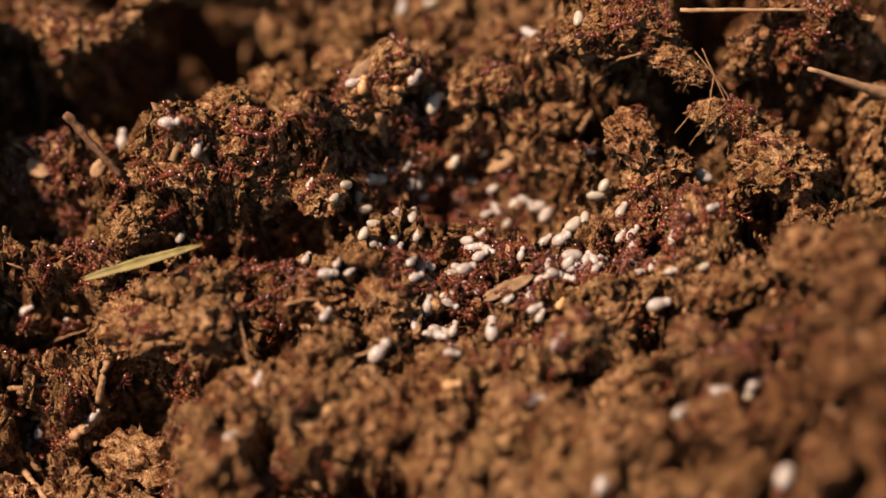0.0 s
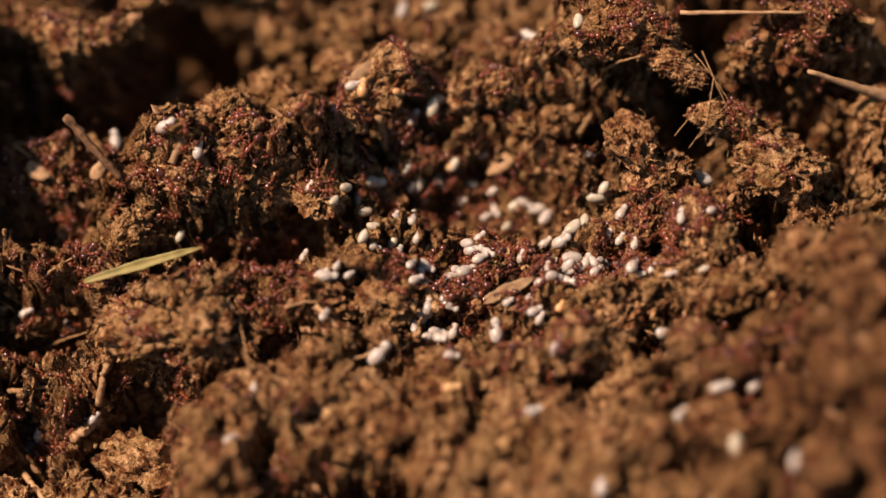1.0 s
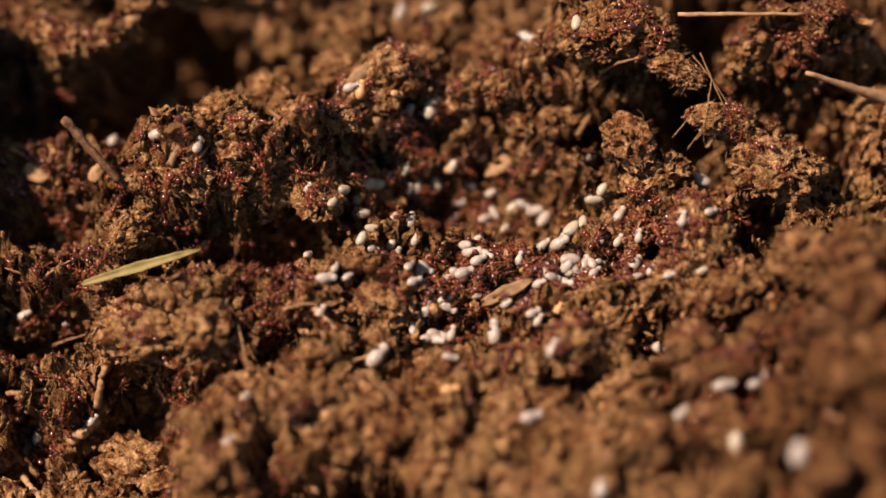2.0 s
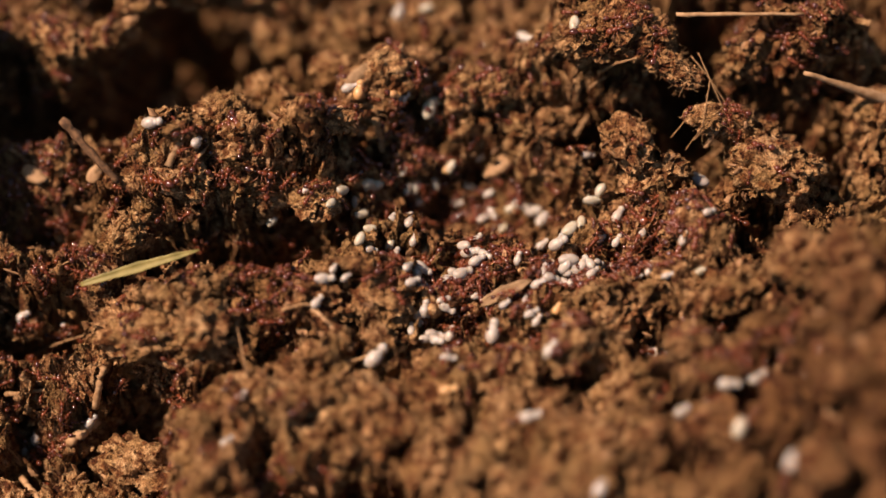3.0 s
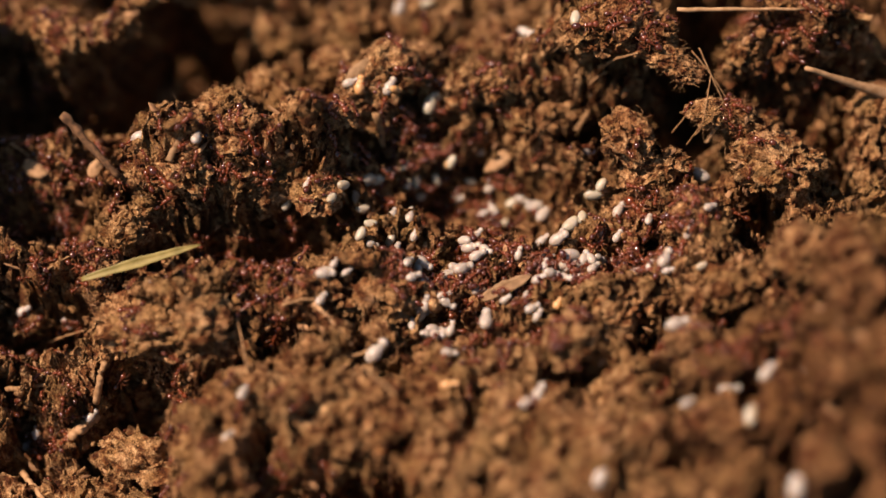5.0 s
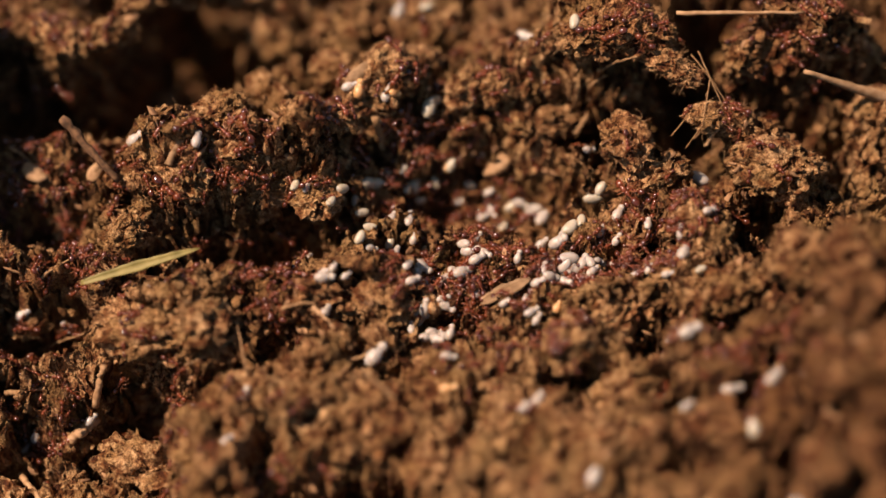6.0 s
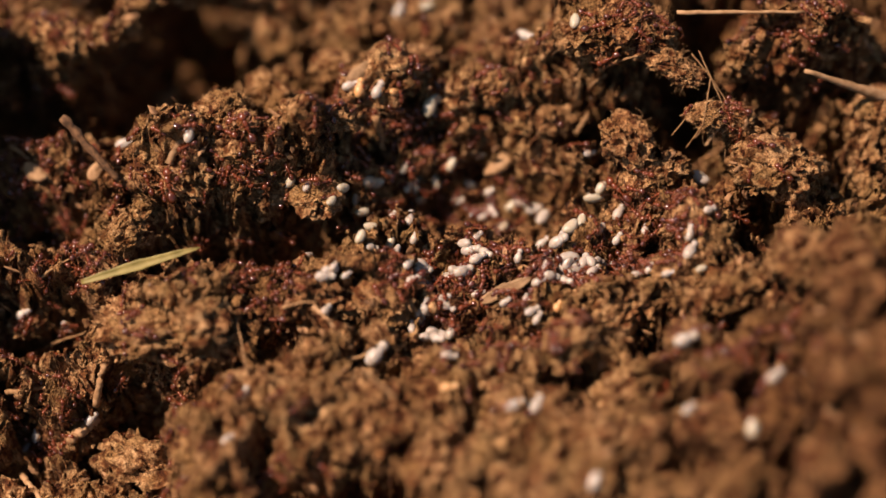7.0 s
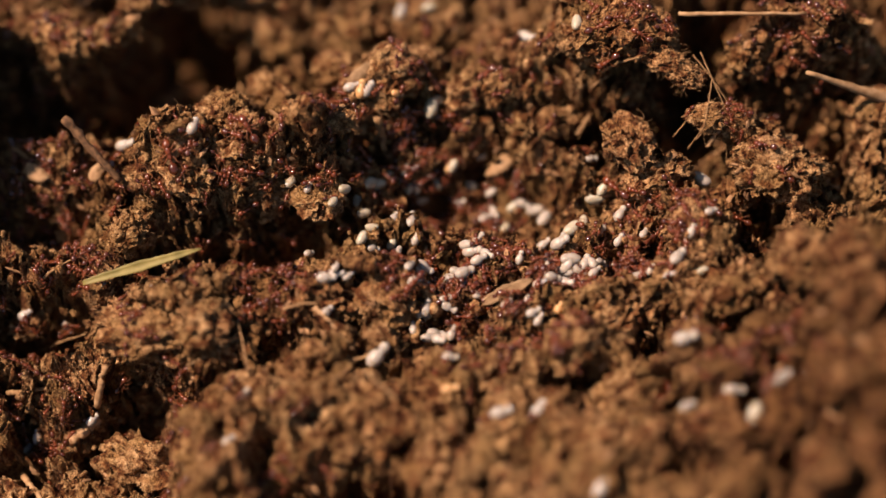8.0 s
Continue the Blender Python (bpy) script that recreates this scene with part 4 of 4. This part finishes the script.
carry("w", 1.10, 60, [(0, 15.7, -20.4), (3, 15.1, -20.7), (4.5, 13.4, -26.5), (6, 13.3, -27.4), (7, 13.0, -28.6), (8, 13.1, -29.0)], True)
carry("l", 1.30, 75, [(0, 42.0, -27.2), (1, 38.9, -37.5), (1.5, 38.9, -37.7), (3, 39.9, -35.4), (4, 41.1, -35.3), (4.5, 41.2, -34.2), (6, 41.9,
    -35.3), (7, 41.6, -35.6), (8, 41.8, -33.6)])
carry("w", 1.10, 40, [(0, 42.5, -26.9), (3, 43.1, -26.6), (4, 43.5, -25.9), (4.5, 43.5, -28.5), (6, 44.7, -29.2), (7, 44.8, -29.1), (8, 45.5, -29.2)],
    True)
carry("w", 0.90, 40, [(0, 31.8, -32.6), (6, 33.2, -31.7), (7, 33.3, -32.3), (8, 33.0, -31.6)])
carry("w", 1.20, 60, [(0, 26.9, -3.7), (0.5, 27.1, -4.9), (1, 27.0, -4.9), (1.5, 27.1, -3.3), (3, 30.0, -2.7), (3.5, 30.2, -2.0), (4, 30.2, -4.4),
    (4.5, 30.9, -5.9), (6, 34.7, -4.2), (6.5, 35.5, -4.1), (7, 35.6, -4.6), (7.5, 35.0, -3.0), (8, 33.5, -5.0)], True)
carry("w", 0.90, 70, [(0, 32.9, -1.0), (1.5, 34.1, 0.2), (3, 34.7, -1.8), (3.5, 34.9, -2.4), (4, 35.4, -1.9), (4.5, 35.5, -2.2), (6, 34.3, -1.4), (7,
    35.4, -2.3), (8, 35.5, -1.7)], True)
carry("w", 1.00, 50, [(0, 27.5, 2.0), (0.5, 27.0, 1.8), (1, 23.6, 3.7), (1.5, 23.6, 3.0), (3, 23.2, 3.0), (4, 22.8, 1.8), (4.5, 23.6, 4.0), (6, 23.3,
    4.0), (8, 22.9, 4.0)], True)
carry("w", 0.80, 70, [(0, 27.4, 0.2), (4.5, 30.1, 2.7), (6, 30.1, 2.6), (8, 29.3, 1.9)], True)
carry("w", 1.25, 90, [(0, -49.2, 20.9), (1.5, -50.6, 21.3), (3, -49.6, 24.7), (3.5, -49.0, 22.1), (4, -49.0, 21.3), (4.5, -48.6, 24.3), (6, -48.3,
    25.6), (6.5, -47.9, 24.9), (7, -47.0, 25.2), (7.5, -46.2, 25.6), (8, -45.7, 27.1)], True)
carry("w", 1.20, 5, [(0, -39.8, 11.5), (3, -42.1, 14.0), (4, -43.3, 12.9), (6, -45.4, 15.9), (6.5, -46.9, 18.2), (7, -47.6, 17.4), (8, -47.7, 17.5)],
    True)
carry("w", 1.00, 75, [(0, -36.0, 9.8), (3, -35.5, 11.1), (4, -35.8, 10.8), (6, -35.5, 11.2), (7, -36.7, 11.6), (8, -36.3, 12.5)], True)
carry("w", 1.10, 60, [(0, -4.6, 24.1), (1, -4.9, 22.7), (3, -5.9, 23.0), (3.5, -6.8, 23.1), (4, -7.1, 22.2), (4.5, -7.8, 22.9), (6, -8.1, 22.8), (6.5,
    -8.5, 22.7), (7, -9.7, 22.8), (8, -11.4, 23.1)], True)
carry("w", 1.00, 70, [(0, -26.3, -23.1), (1, -26.9, -24.1), (1.5, -27.4, -26.0), (3, -28.1, -25.2), (4, -27.9, -26.9), (4.5, -27.8, -26.9), (6, -27.6,
    -24.5), (8, -28.0, -24.5)], True)
carry("w", 1.35, 85, [(0, 6.7, -13.9), (1, 7.3, -13.9), (3, 7.3, -13.8), (4, 6.7, -13.6), (4.5, 6.3, -13.4), (6, 6.0, -11.6), (7, 6.4, -11.5), (8,
    6.5, -12.1)], True)
carry("w", 0.90, 10, [(0, -17.1, -7.7), (1, -17.8, -6.4), (1.5, -17.2, -7.2), (3, -16.9, -7.6), (4.5, -16.7, -6.9), (6, -16.7, -6.5), (7, -16.1,
    -6.5), (8, -15.4, -6.8)], True)
carry("l", 0.90, 60, [(0, -39.5, 5.0), (1, -39.5, 5.1), (1.5, -39.5, 5.1), (3, -25.3, 7.4), (4, -24.7, 7.4), (6, -21.7, 9.5), (7, -22.5, 10.3), (8,
    -22.7, 10.2)], True)
carry("w", 0.80, 60, [(0, -20.2, -2.6), (1, -20.8, -0.1), (1.5, -20.1, 0.2), (3, -19.4, 0.9), (8, -19.8, 0.5)], True)
carry("w", 0.80, 20, [(0, 21.5, 16.7), (3, 22.0, 16.7), (4, 21.8, 17.1), (6, 22.0, 16.9), (8, 22.1, 16.3)])
carry("w", 0.90, 60, [(0, -17.0, -13.7), (4, -18.0, -9.8), (6, -16.6, -11.4), (8, -16.7, -11.4)])

walkers, resting, rng = [], [], random.Random(5)
for x, y, a, b, count in CROWDS:
    for i in range(count):
        r, phi = math.sqrt(rng.random()), rng.uniform(0, math.tau)
        size, px, py = rng.choice((0.65, 0.75, 0.85, 0.95, 1.05)), x + a * r * math.cos(phi), y + b * r * math.sin(phi)
        if len(walkers) + len(singles) + sum(1 for c in carried_brood if c[3]) < 298 and i % 10 < 7:
            walkers.append((worker_ant(size), px, py, x, y, max(a, b)))
        else:
            resting.append((size, px, py, rng.uniform(0, 360)))


for x, y, a, b, count in PACKED:
    for _ in range(count):
        r, phi = math.sqrt(rng.random()), rng.uniform(0, math.tau)
        resting.append((rng.uniform(0.62, 1.0), x + a * r * math.cos(phi), y + b * r * math.sin(phi), rng.uniform(0, 360)))


def resting_ants():
    """Workers packed among the crumbs, past counting, as one mesh."""
    pieces = [(PLAIN_ANT[name], Matrix()) for name in ("thorax", "waist", "gaster")]
    nod = pose(0.82 * MM, 0, 0.60 * MM, 0, 18, 0)
    pieces += [(PLAIN_ANT[name], nod) for name in ("head", "antenna_l", "antenna_r")]
    pieces += [(me, pose(*(c * MM for c in at))) for me, at in (PLAIN_ANT["leg", k, side] for k in range(3) for side in (-1, 1))]
    points, sides, kinds, start = [], [], [], 0
    for me, local in pieces:
        local = np.array(local)
        points.append(np.array([v.co for v in me.vertices]) @ local[:3, :3].T + local[:3, 3])
        sides += [[i + start for i in p.vertices] for p in me.polygons]
        kinds += [{"ant_shell": 0, "ant_gaster": 1, "ant_leg": 2}[me.materials[0].name]] * len(me.polygons)
        start += len(me.vertices)
    points = np.concatenate(points)
    verts, faces = [], []
    for n, (size, x, y, yaw) in enumerate(resting):
        m = np.array(standing(x, y, yaw))
        verts.append(points * size @ m[:3, :3].T + m[:3, 3])
        faces += [[i + n * start for i in f] for f in sides]
    me = bpy.data.meshes.new("resting_ants")
    me.from_pydata(np.concatenate(verts).tolist(), [], faces)
    for mat in (SHELL, GASTER, LEG):
        me.materials.append(mat)
    me.polygons.foreach_set("material_index", kinds * len(resting))
    me.polygons.foreach_set("use_smooth", [True] * len(me.polygons))
    return tagged(new("resting_ants", me), "red-brown worker ants packed among the soil crumbs", "ants", kind="stuff")


resting_ants()


# ---- plant litter ----
def stick(name, a, b, thick, mat, label, category, sag=0.0, taper=0.6, knots=0.12, sides=9):
    """A dry stem from a to b, in mm, uneven and slightly bent."""
    rng = random.Random(name + str(a))
    bm, a, b = bmesh.new(), Vector(a), Vector(b)
    steps = 12
    pts, radii = [], []
    for k in range(steps + 1):
        s = k / steps
        p = a.lerp(b, s) + Vector((0, 0, sag * math.sin(math.pi * s))) + Vector([rng.uniform(-1, 1) * thick * 0.28 for _ in range(3)])
        pts.append(p * MM)
        radii.append(thick * MM * (1 - (1 - taper) * s) * (1 + rng.uniform(-knots, knots)))
    tube(bm, pts, radii, sides)
    return tagged(new(name, finish(bm, name, mat)), label, category)


def blade(name, a, b, wide, mat, label, category, fold=0.25, thick=0.12, lift=0.0):
    """A flat dry leaf from a to b, in mm, pointed at both ends, folded along its midrib."""
    a, b = Vector(a), Vector(b)
    along = (b - a).normalized()
    across = along.cross(Vector((0, -0.45, 0.9))).normalized()
    up = across.cross(along)
    bm, rings, steps = bmesh.new(), [], 22
    for k in range(steps + 1):
        s = k / steps
        w = wide * (math.sin(math.pi * min(1, 0.10 + 0.86 * s)) ** 0.8) * (1 + 0.08 * math.sin(17 * s) + 0.05 * math.sin(41 * s))
        mid = a.lerp(b, s) + up * (0.5 * math.sin(3.3 * s) * lift + 0.10 * math.sin(9 * s))
        ring = []
        for u, h in ((-1, 1), (-0.5, 0.42), (0, 0), (0.5, 0.42), (1, 1)):
            ring.append(mid + across * u * w * 0.5 + up * (h * fold * w))
        ring += [p - up * thick for p in ring[::-1]]
        rings.append([bm.verts.new(p * MM) for p in ring])
    n = len(rings[0])
    for r, q in zip(rings, rings[1:]):
        for k in range(n):
            bm.faces.new((r[k], r[(k + 1) % n], q[(k + 1) % n], q[k]))
    bm.faces.new(rings[0][::-1])
    bm.faces.new(rings[-1])
    return tagged(new(name, finish(bm, name, mat)), label, category)


def chip(name, at, a, b, c, turn, mat, label, category):
    """A worn flat chip of litter."""
    rng = random.Random(str(at))
    bm = bmesh.new()
    bmesh.ops.create_icosphere(bm, subdivisions=3, radius=1)
    p = np.array([v.co for v in bm.verts]) + 5.0 * rng.random()
    r = 1 + 0.3 * lumps(p, 0.9, 131) + 0.12 * lumps(p, 0.35, 132)
    for v, k in zip(bm.verts, r):
        q = v.co * k
        v.co = Vector((q.x * a, q.y * b, q.z * c)) * MM
    ob = new(name, finish(bm, name, mat))
    ob.matrix_basis = pose(at[0] * MM, at[1] * MM, at[2] * MM, rng.uniform(-30, 30), rng.uniform(-25, 25), turn)
    return tagged(ob, label, category)


blade("grass_blade", (-52.2, -6.2, 1.2), (-35.1, -1.6, 3.4), 1.45, BLADE, "dry yellow-green grass blade lying across soil clods", "grass blade", lift=0.6)
stick("bark_twig", (-47.6, 9.5, 4.8), (-55.7, 16.3, 11.4), 0.62, BARK, "short rough brown twig sticking up from soil", "twig", knots=0.35, taper=1.25)
stick("grey_twig", (-44.9, 14.5, 7.4), (-37.5, 11.8, 14.2), 0.35, BARK, "thin grey-brown twig lying on soil", "twig")
stick("plant_stub", (-39.7, 9.2, 9.3), (-37.2, 12.9, 12.9), 0.6, FLAKE, "olive-brown plant stub standing in soil", "plant stub", taper=0.9)
stick("dry_stem", (-49.2, -15.2, -6.8), (-51.1, -17.7, -14.0), 0.5, STRAW, "pale dry stem hanging beside a clod", "stem", taper=1.2)
stick("straw_piece", (-51.1, -17.6, -17.9), (-55.3, -21.3, -18.2), 0.95, STRAW, "short thick piece of tan straw on soil", "straw", taper=0.8)
stick("straw_piece", (-62.7, -24.1, -23.3), (-57.6, -31.6, -19.3), 0.5, STRAW, "thin orange-tan straw lying on soil", "straw")
stick("dry_stem", (-18.4, -11.0, 2.4), (-12.8, -17.5, 1.2), 0.45, STRAW, "pale dry stem leaning on the soil", "stem")
stick("root_piece", (-17.3, -19.9, 0.9), (-10.5, -17.4, -0.4), 0.4, ROOT, "curved brown root lying over soil crumbs", "root", sag=-0.6)
blade("leaf_flake", (5.6, -8.2, -0.9), (12.7, -6.6, 2.8), 2.0, FLAKE, "curled brown leaf flake lying among the ants", "leaf", fold=0.15, thick=0.25)
stick("long_straw", (34.6, 29.8, 18.9), (53.8, 31.8, 16.7), 0.34, STRAW, "long pale straw lying along the crest", "straw")
stick("long_straw", (53.2, 21.7, 15.2), (67.8, 24.0, 5.6), 0.3, STRAW, "pale tan straw lying over dark gaps", "straw", taper=3.2)
stick("thin_root", (38.0, 26.4, 14.2), (41.6, 18.7, 10.3), 0.11, ROOT, "thin reddish root fibre hanging over a gap", "root")
stick("thin_root", (36.1, 14.6, 6.0), (38.2, 15.2, 10.9), 0.11, ROOT, "thin root fibre crossing a dark gap", "root")
stick("straw_piece", (39.0, 14.9, 6.2), (41.5, 16.4, 10.8), 0.35, STRAW, "small pale straw standing in the crumbs", "straw")
stick("plant_stub", (20.3, 22.3, -0.2), (22.4, 24.8, 1.4), 0.5, ROOT, "small pale root stub on a clod", "root")
stick("dry_stem", (-59.1, -2.6, -0.5), (-61.1, 10.3, -11.6), 0.35, STRAW, "small dry stem standing in the soil", "stem")
stick("root_piece", (-64.7, -15.2, -14.6), (-54.2, -15.6, -11.5), 0.4, ROOT, "tan root piece lying flat on soil", "root")
stick("plant_stub", (-9.8, 19.8, 7.1), (-8.9, 18.8, 0.1), 0.7, ROOT, "short brown root stub beside a gap", "root")
stick("thin_root", (15.0, 28.4, 9.9), (16.1, 40.8, 5.9), 0.35, ROOT, "brown root standing in the back soil", "root")
chip("bark_chip", (-61.1, 14.6, -0.1), 2.2, 1.3, 0.8, -20, STRAW, "pale tan bark chip on dark soil", "chip")
chip("bark_chip", (-51.7, 13.5, 1.9), 1.6, 1.1, 0.9, 60, STRAW, "orange-tan bark chip beside a twig", "chip")
chip("round_seed", (-12.4, 22.4, 1.1), 1.1, 1.1, 1.3, 0, STRAW, "small round orange-brown seed on soil", "seed")
chip("bark_chip", (-45.5, 46.3, -22.1), 2.4, 1.5, 1.0, 20, FLAKE, "dull yellow-brown chip over the hollow", "chip")
chip("bark_chip", (-36.1, 58.5, -20.0), 1.5, 1.2, 1.0, 20, STRAW, "tan chip on the edge of the hollow", "chip")
chip("bark_chip", (8.3, 19.0, -4.3), 2.4, 1.5, 1.2, 30, STRAW, "tan bark chip among larvae", "chip")
chip("bark_chip", (-12.1, 25.3, 10.0), 2.6, 1.6, 1.2, 40, FLAKE, "light brown flat chip on the soil", "chip")
chip("round_seed", (-2.4, 3.0, -3.8), 0.9, 0.8, 0.8, 0, STRAW, "small orange seed among the brood", "seed")
stick("thin_root", (23.4, 26.3, 9.8), (28.7, 24.0, 15.8), 0.3, ROOT, "thin brown root fibre tangled in crumbs", "root", sag=0.5)
stick("thin_root", (22.2, 26.0, 6.1), (24.7, 26.0, 9.1), 0.25, ROOT, "thin brown root fibre tangled in crumbs", "root", sag=0.5)
stick("thin_root", (36.9, 26.0, 14.0), (42.3, 19.9, 9.7), 0.11, ROOT, "thin brown root fibre tangled in crumbs", "root", sag=0.5)
stick("thin_root", (35.2, 18.5, 8.7), (42.3, 18.2, 10.5), 0.11, ROOT, "thin brown root fibre tangled in crumbs", "root", sag=0.5)
stick("thin_root", (37.3, 15.8, 6.8), (42.3, 19.2, 9.2), 0.11, ROOT, "thin brown root fibre tangled in crumbs", "root", sag=0.5)
stick("thin_root", (34.0, 16.1, 7.0), (38.2, 19.9, 9.7), 0.11, ROOT, "thin brown root fibre tangled in crumbs", "root", sag=0.5)
stick("thin_root", (39.8, 23.3, 12.1), (38.2, 15.2, 10.9), 0.11, ROOT, "thin brown root fibre tangled in crumbs", "root", sag=0.5)
stick("thin_root", (-52.9, 34.0, 0.5), (-52.3, 34.0, -3.8), 0.2, ROOT, "thin brown root fibre tangled in crumbs", "root", sag=0.5)
stick("thin_root", (-65.3, 19.2, 0.3), (-61.7, 16.6, -0.6), 0.25, ROOT, "thin brown root fibre tangled in crumbs", "root", sag=0.5)
stick("thin_root", (-59.0, -3.6, -1.9), (-54.1, -0.6, -0.4), 0.25, ROOT, "thin brown root fibre tangled in crumbs", "root", sag=0.5)
stick("thin_root", (-62.5, -4.6, -20.4), (-53.3, -6.9, -11.3), 0.22, ROOT, "thin brown root fibre tangled in crumbs", "root", sag=0.5)
stick("thin_root", (-29.5, -12.2, 0.6), (-27.4, -21.7, 0.6), 0.2, ROOT, "thin brown root fibre tangled in crumbs", "root", sag=0.5)
stick("thin_root", (-22.9, -11.4, 2.3), (-18.1, -10.8, 2.9), 0.3, ROOT, "thin brown root fibre tangled in crumbs", "root", sag=0.5)
stick("thin_root", (-36.7, -18.0, -2.3), (-27.9, -14.8, -1.3), 0.2, ROOT, "thin brown root fibre tangled in crumbs", "root", sag=0.5)
stick("thin_root", (-6.5, -29.3, 7.0), (-11.3, -22.9, 4.0), 0.25, ROOT, "thin brown root fibre tangled in crumbs", "root", sag=0.5)


# ---- what moves ----
def wander(x, y, cx, cy, reach, rng):
    """Rows for an ant that roams or fidgets near (cx, cy)."""
    rows, yaw = [], rng.uniform(0, 360)
    speed = rng.choice((0.15, 0.3, 0.5, 1.2, 2.0, 3.2, 4.5))
    drift = rng.uniform(-35, 35)
    for k in range(21):
        rows.append((k * 0.4, standing(x, y, yaw)))
        if rng.random() < 0.3:
            drift = rng.uniform(-45, 45)
        yaw += drift + rng.uniform(-12, 12)
        if (x - cx) ** 2 + (y - cy) ** 2 > (1.15 * reach) ** 2:
            home = math.degrees(math.atan2(cy - y, cx - x))
            yaw += max(-70, min(70, (home - yaw + 180) % 360 - 180))
        step = speed * 0.4 * rng.uniform(0.2, 1.3)
        x, y = x + step * math.cos(radians(yaw)), y + step * math.sin(radians(yaw))
    return rows


def along(track):
    """Rows at even steps through a track of (t, x, y), heading the way it goes."""
    rows = []
    for k in range(21):
        t = k * 0.4
        before = [r for r in track if r[0] <= t + 1e-6][-1]
        after = next((r for r in track if r[0] > t + 1e-6), before)
        s = 0 if after is before else (t - before[0]) / (after[0] - before[0])
        s = s * s * (3 - 2 * s) if s else 0
        rows.append((t, before[1] + (after[1] - before[1]) * s, before[2] + (after[2] - before[2]) * s))
    return rows


def step_legs(ob, rng):
    """The legs swing in turns, three and three."""
    for i, leg in enumerate([c for c in ob.children if c.name.startswith("leg")]):
        base, phase = leg.matrix_basis.copy(), (i * 0.5) % 1.0
        quick = rng.uniform(1.1, 1.7)
        walk(leg, [(k * 0.2, base @ pose(0, 0, 0, 7 * math.sin(6.28 * (k * 0.2 * quick + phase)), 0, 20 * math.cos(6.28 * (k * 0.2 * quick + phase)))) for k in range(41)])


def motions():
    rng = random.Random(9)
    for i, (ob, x, y, cx, cy, reach) in enumerate(walkers):
        walk(ob, wander(x, y, cx, cy, reach, rng))
        if i % 5 == 0:
            step_legs(ob, rng)
    for ob, track, yaw in singles:
        rows = along(track)
        turned, last = [], yaw
        for (t, x, y), (_, x2, y2) in zip(rows, rows[1:] + rows[-1:]):
            if math.hypot(x2 - x, y2 - y) > 0.25:
                want = math.degrees(math.atan2(y2 - y, x2 - x))
                last += max(-60, min(60, (want - last + 180) % 360 - 180))
            turned.append((t, standing(x, y, last + 6 * math.sin(5 * t))))
        walk(ob, turned)
        step_legs(ob, rng)
    for ob, track, yaw, bearer in carried_brood:
        rows = along(track)
        walk(ob, [(t, lying(x, y, yaw + 8 * math.sin(1.3 * t), 0, 0.45)) for t, x, y in rows])
        if bearer:
            walk(bearer, [(t, standing(x + 1.7 * math.cos(radians(yaw + 180)), y + 1.7 * math.sin(radians(yaw + 180)), yaw + 4 * math.sin(4 * t))) for t, x, y in rows])


motions()
